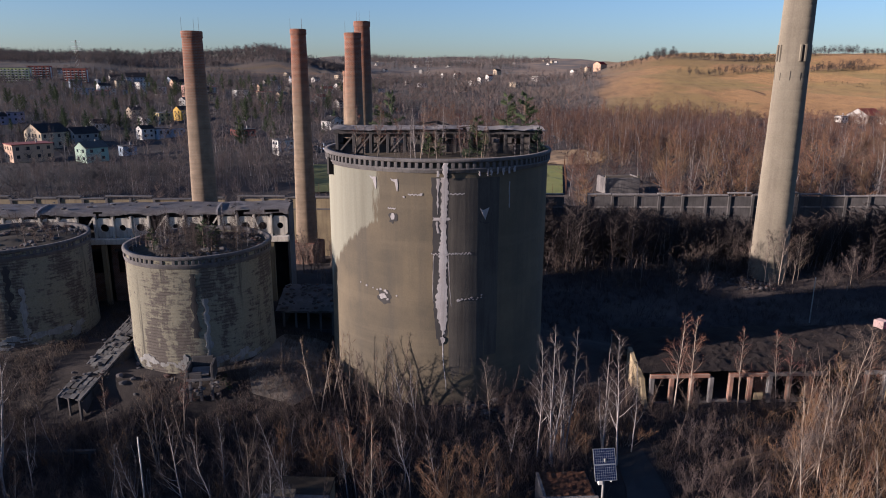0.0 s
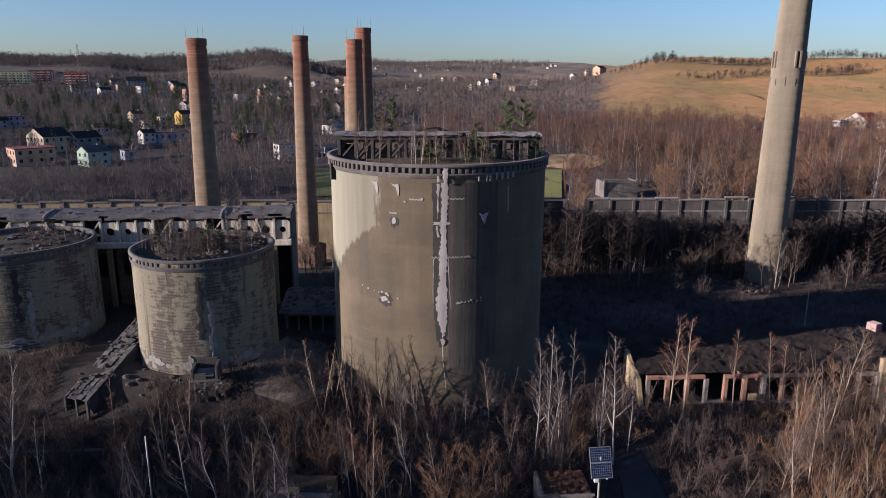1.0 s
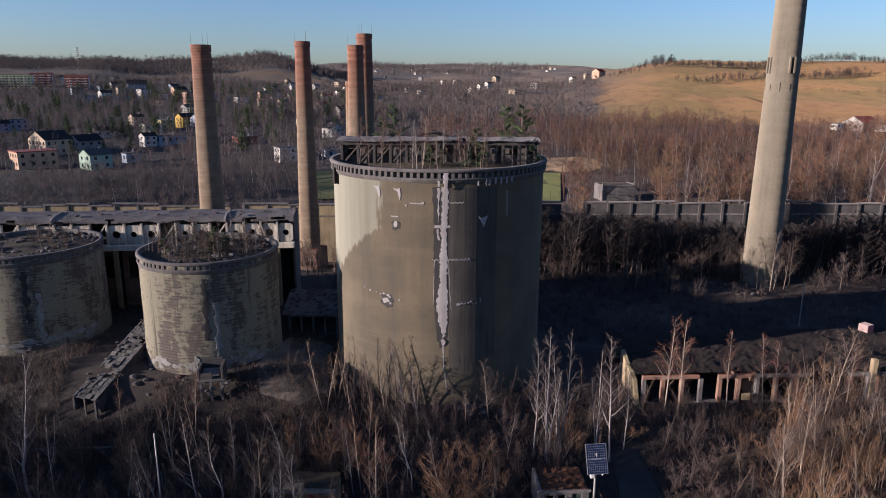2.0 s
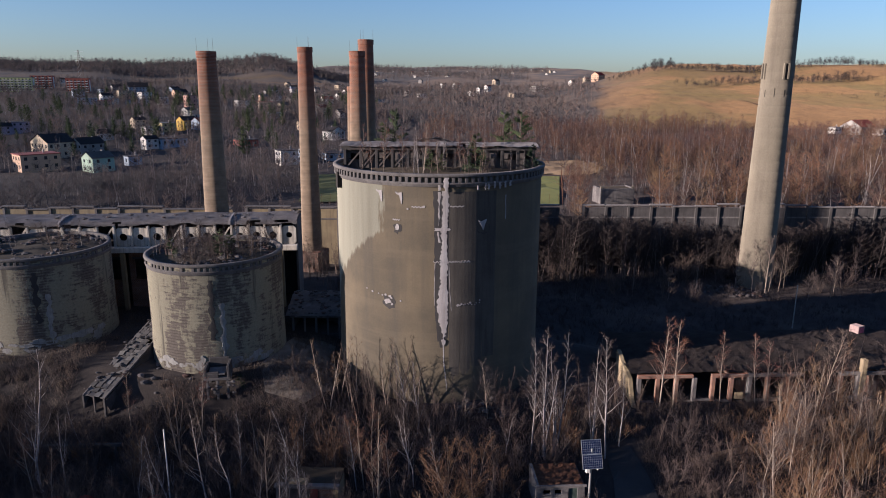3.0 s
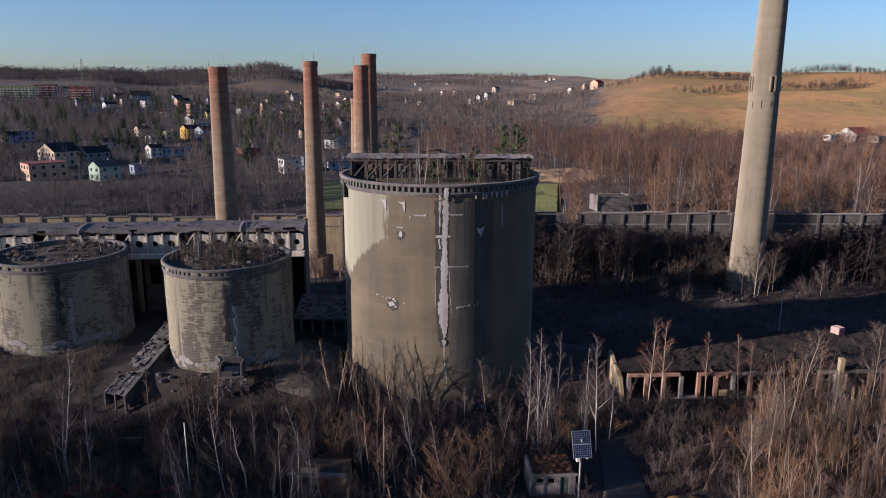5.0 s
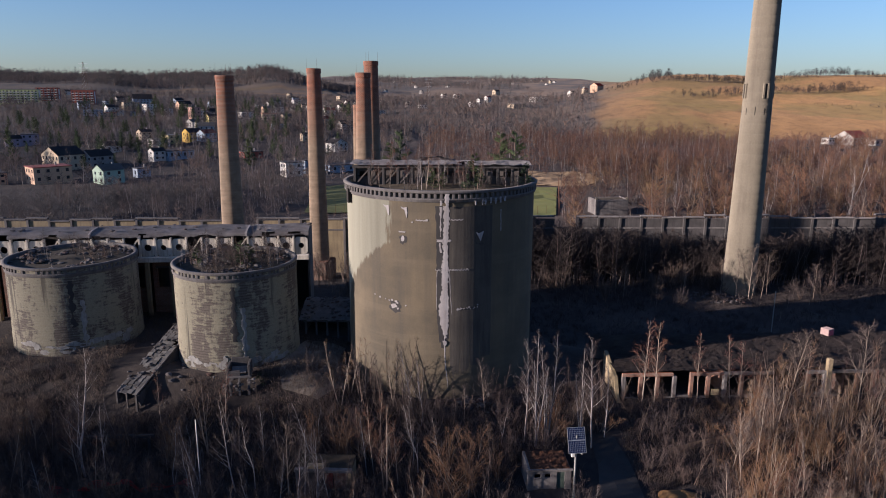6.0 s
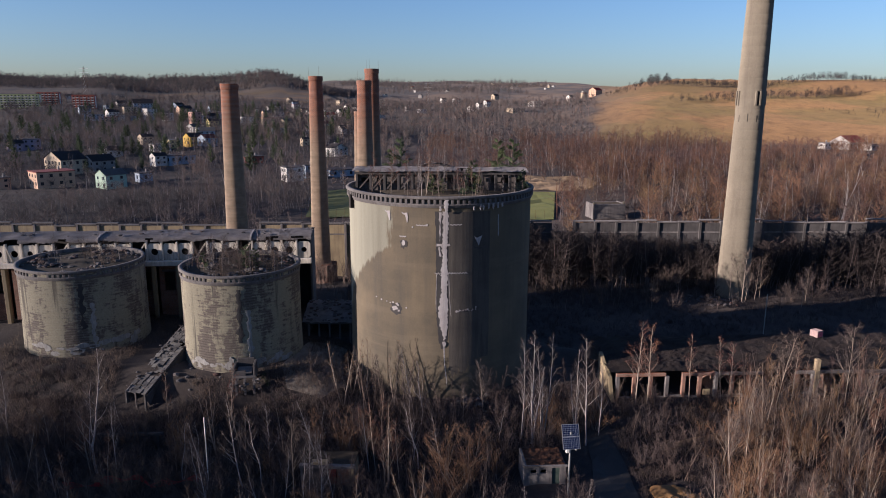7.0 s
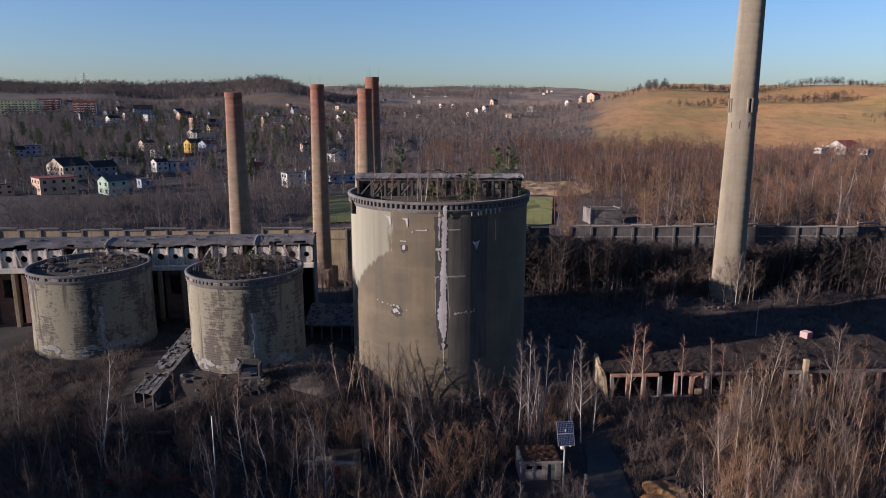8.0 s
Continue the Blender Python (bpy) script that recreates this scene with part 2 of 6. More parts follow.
def earth():
    m, ns, ls, b = material("earth", 0.97)
    v = coords(ns, ls)
    a = node(ns, "ShaderNodeAttribute")
    a.attribute_name = "field"
    town = node(ns, "ShaderNodeAttribute")
    town.attribute_name = "meadow"
    big = noise_of(ns, ls, v, 0.06, 6, 0.6)
    med = noise_of(ns, ls, v, 0.7, 7, 0.7)
    fine = noise_of(ns, ls, v, 7, 7, 0.75)
    litter = mixed(ns, ls, ramp(ns, ls, med, [(0.35, grey(0)), (0.65, grey(1))]), (0.044, 0.035, 0.031), (0.024, 0.020, 0.021))
    litter = mixed(ns, ls, ramp(ns, ls, big, [(0.5, grey(0)), (0.7, grey(0.7))]), litter, (0.076, 0.061, 0.050))
    rows = node(ns, "ShaderNodeTexWave", Scale=0.24, Distortion=2.0, Detail=3.0, Detail_Scale=1.5)
    ls.new(coords(ns, ls, (1.0, 0.45, 0.0)), rows.inputs["Vector"])
    dry = mixed(ns, ls, ramp(ns, ls, rows.outputs[1], [(0.3, grey(0)), (0.7, grey(1))]), (0.189, 0.120, 0.055), (0.101, 0.062, 0.026))
    wide = noise_of(ns, ls, v, 0.008, 5, 0.55)
    dry = mixed(ns, ls, ramp(ns, ls, wide, [(0.48, grey(0)), (0.54, grey(0.6))]), dry, (0.089, 0.074, 0.028))
    lots = node(ns, "ShaderNodeTexVoronoi", Scale=0.006)
    ls.new(coords(ns, ls, (0.55, 1.3, 0.0)), lots.inputs["Vector"])
    dry = mixed(ns, ls, 0.75, dry, ramp(ns, ls, lots.outputs["Color"], [(0.2, (1.0, 0.95, 0.9)), (0.45, (0.78, 0.72, 0.64)), (0.6, (0.88, 0.94, 0.70)), (0.8, (1.1, 1.0, 0.9))]), "MULTIPLY")
    tuft = noise_of(ns, ls, coords(ns, ls, (1.0, 0.5, 0.0)), 0.10, 6, 0.75)
    dry = mixed(ns, ls, 0.85, dry, ramp(ns, ls, tuft, [(0.34, (0.52, 0.48, 0.46)), (0.5, (0.95, 0.95, 0.95)), (0.7, (1.15, 1.1, 1.0))]), "MULTIPLY")
    dry = mixed(ns, ls, ramp(ns, ls, med, [(0.5, grey(0)), (0.8, grey(0.5))]), dry, (0.092, 0.054, 0.026))
    c = mixed(ns, ls, a.outputs["Fac"], litter, dry)
    far = mixed(ns, ls, ramp(ns, ls, wide, [(0.42, grey(0)), (0.55, grey(1))]), (0.045, 0.042, 0.042), (0.098, 0.075, 0.058))
    c = mixed(ns, ls, town.outputs["Fac"], c, far)
    c = mixed(ns, ls, 0.5, c, ramp(ns, ls, fine, [(0.25, grey(0.4)), (0.7, grey(1.1))]), "MULTIPLY")
    ls.new(c, b.inputs["Base Color"])
    bumped(ns, ls, b, calc(ns, ls, "ADD", med, fine), 0.7, 0.12)
    return m


SILO = silo_skin()
BLOCK = coursed_skin()
LIME = worn("lime_crust", (0.389, 0.373, 0.376), (0.314, 0.292, 0.290), (0.189, 0.174, 0.172), 1.5, 0.5)
LIMEWASH = worn("lime_bloom", (0.33, 0.325, 0.31), (0.22, 0.215, 0.205), (0.12, 0.115, 0.105), 3.0, 0.6)
DAMP = worn("damp_render", (0.053, 0.050, 0.049), (0.039, 0.037, 0.039), (0.028, 0.027, 0.029), 1.2, 0.4)
CONCRETE = worn("old_concrete", (0.158, 0.148, 0.145), (0.093, 0.086, 0.087), (0.047, 0.044, 0.045), 0.8, 0.55)
DARK_CONCRETE = worn("sooty_concrete", (0.079, 0.073, 0.074), (0.044, 0.042, 0.042), (0.024, 0.023, 0.025), 0.9, 0.5)
PALE_CONCRETE = worn("chimney_concrete", (0.172, 0.152, 0.116), (0.141, 0.124, 0.093), (0.099, 0.084, 0.068), 0.5, 0.45)
ROOFING = worn("weathered_roofing", (0.336, 0.317, 0.320), (0.200, 0.187, 0.190), (0.112, 0.107, 0.112), 1.0, 0.2)
YELLOW_WALL = worn("ochre_render", (0.293, 0.239, 0.143), (0.209, 0.166, 0.106), (0.097, 0.081, 0.061), 0.9, 0.5)
RED_BRICK = brickwork("red_brick", ((0.198, 0.076, 0.040), (0.145, 0.056, 0.033)), 0.3)
CHIMNEY_BRICK = brickwork("chimney_brick", ((0.277, 0.096, 0.043), (0.198, 0.069, 0.036)), 0.5, (31, 43))
MOSS = plain("moss_and_litter", (0.048, 0.038, 0.026), 0.98, 0, 0.5, 1.2)
RUST = plain("rusty_steel", (0.092, 0.043, 0.023), 0.8, 0.3, 0.5, 4)
STEEL = plain("galvanised_steel", (0.363, 0.363, 0.356), 0.45, 0.7, 0.15, 5)
WHITE = plain("white_paint", (0.475, 0.462, 0.436), 0.6, 0, 0.12, 4)
RUBBLE = per_object("rubble", [(0.101, 0.096, 0.096), (0.061, 0.057, 0.058), (0.128, 0.121, 0.120), (0.080, 0.046, 0.038)], 0.95, 2.0)
TIMBER = worn("grey_timber", (0.130, 0.115, 0.108), (0.081, 0.072, 0.067), (0.038, 0.035, 0.034), 2.0, 0.4)
EARTH = earth()
# near-black colour for the unlit inside of openings
DARKNESS = plain("unlit_interior", (0.03, 0.027, 0.025), 0.95, 0, 0.4, 1)

# ---- mesh helpers ----


def mesh_of(name, verts, faces, mat, soft=False):
    me = bpy.data.meshes.new(name)
    me.from_pydata([tuple(v) for v in verts], [], [tuple(f) for f in faces])
    me.materials.append(mat)
    if soft:
        me.polygons.foreach_set("use_smooth", [True] * len(me.polygons))
    me.update()
    return me


def part(name, bm, mat, parent=None, label="", soft=False):
    """Links a bmesh as one mesh object under a thing or a part."""
    me = bpy.data.meshes.new(name)
    bm.to_mesh(me)
    bm.free()
    me.materials.append(mat)
    if soft:
        me.polygons.foreach_set("use_smooth", [True] * len(me.polygons))
    ob = new(name, me)
    ob.parent = parent
    return tagged(ob, label)


def piece(name, me, parent, m=None, label=""):
    ob = new(name, me)
    ob.parent = parent
    if m is not None:
        ob.matrix_basis = m
    return tagged(ob, label)


def thing(name, m, label, category, group="", kind=""):
    ob = new(name)
    ob.matrix_basis = m
    return tagged(ob, label, category, group, kind)


def box(bm, x0, x1, y0, y1, z0, z1, m=None, bevel=0.0):
    r = bmesh.ops.create_cube(bm, size=1)
    t = Matrix.Translation(((x0 + x1) / 2, (y0 + y1) / 2, (z0 + z1) / 2)) @ Matrix.Diagonal((x1 - x0, y1 - y0, z1 - z0, 1))
    bmesh.ops.transform(bm, matrix=(m @ t) if m is not None else t, verts=r["verts"])
    if bevel:
        es = list({e for v in r["verts"] for e in v.link_edges})
        bmesh.ops.bevel(bm, geom=es, offset=bevel, segments=1, affect="EDGES")
    return bm


def boxed(*a, **k):
    return box(bmesh.new(), *a, **k)


def lathe(bm, profile, n=64, wobble=0.0):
    """Turns a profile of (radius, height) about the z axis."""
    rings = []
    for r, z in profile:
        rings.append([bm.verts.new(((r + wobble * noise.noise((math.cos(a) * 3, math.sin(a) * 3, z))) * math.cos(a),
                                    (r + wobble * noise.noise((math.cos(a) * 3, math.sin(a) * 3, z))) * math.sin(a), z))
                      for a in (2 * math.pi * i / n for i in range(n))])
    for lo, hi in zip(rings, rings[1:]):
        for i in range(n):
            bm.faces.new((lo[i], lo[(i + 1) % n], hi[(i + 1) % n], hi[i]))
    return rings


def beam(bm, p, q, w, h=None):
    """A straight square bar from p to q."""
    p, q = Vector(p), Vector(q)
    d = q - p
    m = Matrix.Translation((p + q) / 2) @ d.to_track_quat("Z", "Y").to_matrix().to_4x4()
    return box(bm, -w / 2, w / 2, -(h or w) / 2, (h or w) / 2, -d.length / 2, d.length / 2, m)


def rod(bm, p, q, r0, r1, n=8):
    p, q = Vector(p), Vector(q)
    d = q - p
    m = Matrix.Translation((p + q) / 2) @ d.to_track_quat("Z", "Y").to_matrix().to_4x4()
    bmesh.ops.create_cone(bm, cap_ends=True, segments=n, radius1=r0, radius2=r1, depth=d.length, matrix=m)
    return bm


def stone(seed, size=1.0):
    """A rough lump with broken faces."""
    rng = random.Random(seed)
    bm = bmesh.new()
    bmesh.ops.create_icosphere(bm, subdivisions=1, radius=size * 0.5)
    for v in bm.verts:
        v.co *= rng.uniform(0.65, 1.2)
        v.co.z *= 0.6
    me = bpy.data.meshes.new("stone")
    bm.to_mesh(me)
    bm.free()
    me.materials.append(RUBBLE)
    return me


STONES = [stone(i) for i in range(6)]

# ---- ground ----


def fallow(x, y):
    """Ochre strips of fallow land under the wooded ridge."""
    u = x / np.maximum(y + 93, 40)
    strips = 0.5 + 0.5 * np.sign(np.sin(y * 0.075 + x * 0.012) + 0.3 * np.sin(x * 0.05))
    return smooth(-0.46, -0.40, u) * smooth(-0.10, -0.14, u) * smooth(1010, 1040, y) * smooth(1330, 1290, y) * (0.35 + 0.65 * strips)


def build_ground():
    radii = np.concatenate([[0.0], np.geomspace(3.0, 4700, 250)])
    n = 420
    ang = np.linspace(0, 2 * np.pi, n, endpoint=False)
    # more columns where the place lies
    ang = ang - 0.55 * np.sin(2 * (ang - np.pi / 2)) / 2
    cx, cy = 0.0, -30.0
    x = (cx + radii[1:, None] * np.cos(ang)).ravel()
    y = (cy + radii[1:, None] * np.sin(ang)).ravel()
    x, y = np.append(x, cx), np.append(y, cy)
    verts = np.column_stack([x, y, height(x, y)])
    rows = len(radii) - 1
    i, j = np.meshgrid(np.arange(rows - 1), np.arange(n), indexing="ij")
    k = (j + 1) % n
    quads = np.stack([i * n + j, (i + 1) * n + j, (i + 1) * n + k, i * n + k], -1).reshape(-1, 4)
    tris = [(len(x) - 1, a, (a + 1) % n) for a in range(n)]
    me = mesh_of("ground", verts.tolist(), quads.tolist() + tris, EARTH, True)
    f = me.attributes.new("field", "FLOAT", "POINT")
    f.data.foreach_set("value", (smooth(0.36, 0.5, hill_weight(x, y) * smooth(330, 480, y) + 0.06 * np.sin(x * 0.05 + y * 0.03)) * (x > 0) + 0.8 * fallow(x, y)).astype(np.float32))
    f = me.attributes.new("meadow", "FLOAT", "POINT")
    f.data.foreach_set("value", (smooth(300, 900, y) * (1 - hill_weight(x, y)) * (1 - 0.8 * fallow(x, y))).astype(np.float32))
    return tagged(new("ground", me), "brown winter earth with leaf litter, rising to dry fields", "ground", kind="structure")


build_ground()

# ---- silos ----


def cornice(silo, r, ztop, count, mat, part_h=0.55, out=1.0, lost=0.04):
    """The rim: a rounded coping, a row of dentils and a lower band."""
    bm = bmesh.new()
    lathe(bm, [(r - 0.3, ztop - 0.5), (r - 0.3, ztop), (r + 0.32 * out, ztop + 0.02), (r + 0.4 * out, ztop - 0.08), (r + 0.38 * out, ztop - 0.3),
               (r + 0.02, ztop - 0.36)], 96, 0.05 if out == 1.0 else 0.14)
    part("coping", bm, mat, silo, "dark weathered concrete coping ring", True)
    bm = bmesh.new()
    zl = ztop - 0.36 - part_h
    lathe(bm, [(r - 0.02, zl + 0.02), (r + 0.3 * out, zl), (r + 0.3 * out, zl - 0.16), (r + 0.16 * out, zl - 0.24), (r + 0.14 * out, zl - 0.46), (r - 0.02, zl - 0.5)], 96, 0.03)
    part("band", bm, mat, silo, "stained concrete string course", True)
    bm = box(bmesh.new(), -0.17, 0.17, -0.30 * out, 0.0, 0.0, part_h, None, 0.03)
    me = bpy.data.meshes.new("dentil")
    bm.to_mesh(me)
    bm.free()
    me.materials.append(mat)
    rng = random.Random(count)
    for i in range(count):
        a = 2 * math.pi * i / count
        if rng.random() < lost:
            continue
        piece("dentil", me, silo, Matrix.Rotation(a, 4, "Z") @ Matrix.Translation((0, -r, zl)))


def on_wall(r, outline, name, mat, silo, label, lift=0.035):
    """An irregular patch that clings to the round wall; outline in (degrees from the front, height)."""
    bm = bmesh.new()
    def at(a, z, d):
        return (r + d) * math.sin(radians(a)), -(r + d) * math.cos(radians(a)), z
    front = [bm.verts.new(at(a, z, lift)) for a, z in outline]
    back = [bm.verts.new(at(a, z, -0.05)) for a, z in outline]
    n = len(outline)
    f = bm.faces.new(front)
    for i in range(n):
        bm.faces.new((front[i], front[(i + 1) % n], back[(i + 1) % n], back[i]))
    bmesh.ops.triangulate(bm, faces=[f])
    bmesh.ops.recalc_face_normals(bm, faces=bm.faces[:])
    return part(name, bm, mat, silo, label)


def streak(r, name, mat, silo, label, rows, seed, lift=0.035, step=0.3, jag=0.35):
    """A run of crust down the wall: rows of (height, left and right edge in degrees)."""
    rng = random.Random(seed)
    zs = np.arange(rows[0][0], rows[-1][0], -step)
    zr = [-q[0] for q in rows]
    bm, prev = bmesh.new(), None
    for z in zs:
        l = float(np.interp(-z, zr, [q[1] for q in rows])) + rng.uniform(-jag, jag)
        h = float(np.interp(-z, zr, [q[2] for q in rows])) + rng.uniform(-jag, jag)
        h = max(h, l + 0.12)
        row = []
        for a, d in ((l - 0.05, -0.04), (l, lift), (l + (h - l) * 0.35, lift * 1.3), (l + (h - l) * 0.7, lift * 1.2), (h, lift), (h + 0.05, -0.04)):
            row.append(bm.verts.new(((r + d) * math.sin(radians(a)), -(r + d) * math.cos(radians(a)), z)))
        if prev:
            for i in range(5):
                bm.faces.new((prev[i], row[i], row[i + 1], prev[i + 1]))
        prev = row
    return part(name, bm, mat, silo, label)


def blotch(r, a, z, w, h, seed, mat, silo, name, label="", lift=0.04):
    rng = random.Random(seed)
    out = []
    for i in range(16):
        q = 2 * math.pi * i / 16
        s = rng.uniform(0.6, 1.15)
        out.append((a + math.degrees(w / 2 * s * math.cos(q) / r), z + h / 2 * s * math.sin(q)))
    return on_wall(r, out, name, mat, silo, label, lift)


def big_silo():
    r, top = 12.5, 27.1
    silo = thing("storage_silo", pose(0, 0, 0), "tall round concrete silo with pale peeling render and lime streak", "silo")
    bm = bmesh.new()
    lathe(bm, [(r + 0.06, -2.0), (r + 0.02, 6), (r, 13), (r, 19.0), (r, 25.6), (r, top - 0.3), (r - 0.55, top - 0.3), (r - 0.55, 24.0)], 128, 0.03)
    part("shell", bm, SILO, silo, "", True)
    cornice(silo, r, top, 112, CONCRETE)
    bm = bmesh.new()
    rings = lathe(bm, [(r - 0.5, 26.2), (r * 0.6, 26.6), (r * 0.2, 26.7)], 64, 0.6)
    bm.faces.new(rings[-1])
    part("roof_deck", bm, MOSS, silo, "roof covered in moss, litter and dead grass", True)
    streak(r, "damp_margin", DAMP, silo, "dark damp margin beside the lime streak", [(25.3, -3.2, 5.6), (22, -2.8, 5.2), (18, -2.6, 5.6), (13, -2.4, 5.2), (9, -1.2, 4.2), (7.6, 0.3, 2.4)], 3, 0.012, 0.4, 0.35)
    # real grime, widened so its dark colour also paints in the turning wall's shade
    grime_shade = worn("grimy_shaded_render", (0.088, 0.079, 0.068), (0.064, 0.058, 0.052), (0.042, 0.038, 0.035), 0.9, 0.7)
    for i, (a0, a1) in enumerate(((4.6, 10.4), (10.2, 16.2), (16.0, 22.5), (22.2, 29.5))):
        streak(r, "grime_and_shade", grime_shade, silo, "dark run-off stain with the wall's turning shade painted in", [(25.2, a0, a1), (18, a0, a1), (10, a0 + 0.3, a1 + 0.2), (3.0 + i, a0 + 0.8, a1)], 20 + i, 0.016, 0.5, 0.12)
    streak(r, "lime_streak", LIME, silo, "thick white lime run-off", [(25.3, 1.2, 4.4), (23, 1.2, 4.3), (21, 0.6, 3.6), (19.5, 1.2, 3.8), (17.6, 0.3, 3.9), (15, 0.6, 4.0), (13, -1.0, 4.3), (11, -0.6, 4.2), (9.5, 1.4, 3.4), (8.6, 1.8, 2.6)], 4, 0.04, 0.2, 0.5)
    streak(r, "lime_streak", LIME, silo, "", [(25.2, -1.1, 0.3), (24, -0.8, 0.1), (22.6, -0.5, 0.1), (21.4, -0.7, -0.1)], 5)
    streak(r, "lime_streak", LIME, silo, "", [(20.9, -1.5, 0.0), (20.0, -1.1, 0.2), (19.4, -0.4, 0.1)], 15)
    streak(r, "lime_trickle", LIME, silo, "thin white trickle", [(8.5, 1.9, 2.4), (6, 2.2, 2.7), (3.4, 3.6, 4.0), (2.2, 4.0, 4.2)], 6, 0.025, 0.25, 0.1)
    streak(r, "lime_trickle", LIME, silo, "", [(17.4, 4.6, 4.85), (14, 5.2, 5.5), (11.8, 6.2, 6.4)], 7, 0.02, 0.3, 0.1)
    streak(r, "lime_trickle", LIME, silo, "", [(17.4, -2.3, -2.1), (14, -2.6, -2.4), (12.3, -2.4, -2.3)], 8, 0.02, 0.3, 0.08)
    on_wall(r, [(1.0, 8.6), (2.4, 8.7), (3.4, 8.5), (3.2, 8.2), (2.2, 7.9), (1.6, 8.1)], "lime_lump", LIME, silo, "white lime lump", 0.1)
    bm = bmesh.new()
    for z, a0, a1 in ((17.55, -3.0, 15.5), (12.65, 9, 21)):
        for a in np.arange(a0, a1, 0.35):
            if math.sin(a * 7.3) + math.sin(a * 3.1) > (-0.9 if z > 15 else 0.7):
                b0 = boxed(-0.05, 0.05, -0.07, 0.03, -0.05, 0.05, Matrix.Rotation(radians(a), 4, "Z") @ Matrix.Translation((0, -r, z + 0.08 * math.sin(a * 4.0))))
                me = bpy.data.meshes.new("t")
                b0.to_mesh(me)
                bm.from_mesh(me)
                b0.free()
                bpy.data.meshes.remove(me)
    tagged(part("lime_seam", bm, LIME, silo, "beaded lime along cracked joint"), kind="stuff")
    # patched openings and wounds
    for a, z, w, seed in ((-21.5, 21.1, 1.1, 1), (22.0, 21.2, 1.5, 2)):
        blotch(r, a, z, w, w * 1.15, seed, DAMP, silo, "patched_opening", "dark patched round opening", 0.02)
    blotch(r, -21.5, 21.2, 0.45, 0.75, 5, LIME, silo, "chipped_patch", "", 0.05)
    on_wall(r, [(19.4, 22.1), (21.0, 21.9), (22.2, 22.0), (24.2, 22.15), (23.4, 21.7), (22.8, 21.3), (22.2, 20.9), (21.6, 21.2), (20.6, 21.6)], "chipped_patch", LIME, silo, "", 0.05)
    blotch(r, -26.5, 12.6, 2.0, 1.7, 9, DAMP, silo, "spalled_wound", "spalled wound in the wall", 0.015)
    for i, (a, z, w) in enumerate([(-27.2, 12.7, 0.9), (-26.0, 13.3, 0.4), (-24.7, 12.4, 0.35), (-28.6, 13.4, 0.3), (-25.2, 13.1, 0.3), (-30.5, 13.3, 0.22), (-33, 13.4, 0.2), (-37, 13.5, 0.3), (-41, 13.7, 0.2),
                                   (9.5, 12.6, 0.45), (11.2, 12.7, 0.3), (16, 12.8, 0.3), (21, 13, 0.22), (-20, 12.9, 0.25), (-8, 23.6, 0.4), (-16, 23.3, 0.3)]):
        blotch(r, a, z, w, w * 0.8, 30 + i, LIME, silo, "chipped_patch", "", 0.05)
    for i, (a0, a1, z) in enumerate([(-14, -8.5, 23.6), (-24, -20, 22.1), (5, 12, 23.7)]):
        streak_line = [(a0 + (a1 - a0) * k / 10, z + 0.06 * math.sin(k * 2.1)) for k in range(11)]
        on_wall(r, streak_line + [(a, zz - 0.12) for a, zz in reversed(streak_line)], "crack", LIME, silo, "pale crack line", 0.03)
    for a, z0 in ((-20.4, 25.1), (-31.5, 25.2)):
        on_wall(r, [(a - 2.2, z0), (a - 0.8, z0 - 0.12), (a + 1.4, z0 - 0.05), (a + 1.7, z0 - 0.7), (a + 1.5, z0 - 1.25), (a + 1.1, z0 - 1.3), (a + 0.9, z0 - 0.7), (a + 0.1, z0 - 0.4), (a - 1.6, z0 - 0.22)], "chipped_patch", LIME, silo, "", 0.05)
    for z0, z1 in ((24.6, 21.9),):
        streak(r, "lime_trickle", LIME, silo, "", [(z0, 35.0, 35.6), (z1, 35.3, 35.8)], 44, 0.03, 0.3, 0.15)
    for i, (a, w, z0, z1) in enumerate(((-0.2, 1.3, 26.0, 25.3), (3.0, 2.2, 26.9, 25.2), (18.5, 0.9, 25.9, 25.3), (22.6, 0.8, 26.1, 25.35), (24.2, 1.1, 26.0, 25.4), (27.4, 0.7, 26.2, 25.4), (30.6, 1.2, 26.1, 25.3), (33.8, 0.8, 26.2, 25.4), (37.0, 1.1, 26.2, 25.5))):
        streak(r + 0.30, "lime_drip", LIME, silo, "white lime over the dentils", [(z0, a - w * 0.4, a + w * 0.4), ((z0 + z1) / 2, a - w * 0.5, a + w * 0.5), (z1, a - w * 0.3, a + w * 0.25)], 70 + i, 0.03, 0.12, 0.3)
    streak(r, "lime_streak", LIME, silo, "", [(21.3, -2.6, 5.0), (21.15, -2.2, 5.4), (21.0, -2.5, 4.8)], 81, 0.05, 0.05, 0.3)
    # notch with a downpipe head beside the rim, its shade drawn as a near-black block
    part("rim_notch", boxed(-0.35, 0.35, -0.4, 0.2, 24.6, 26.4, Matrix.Rotation(radians(-66), 4, "Z") @ Matrix.Translation((0, -r - 0.12, 0))), DARKNESS, silo, "dark notch in the rim")
    return silo


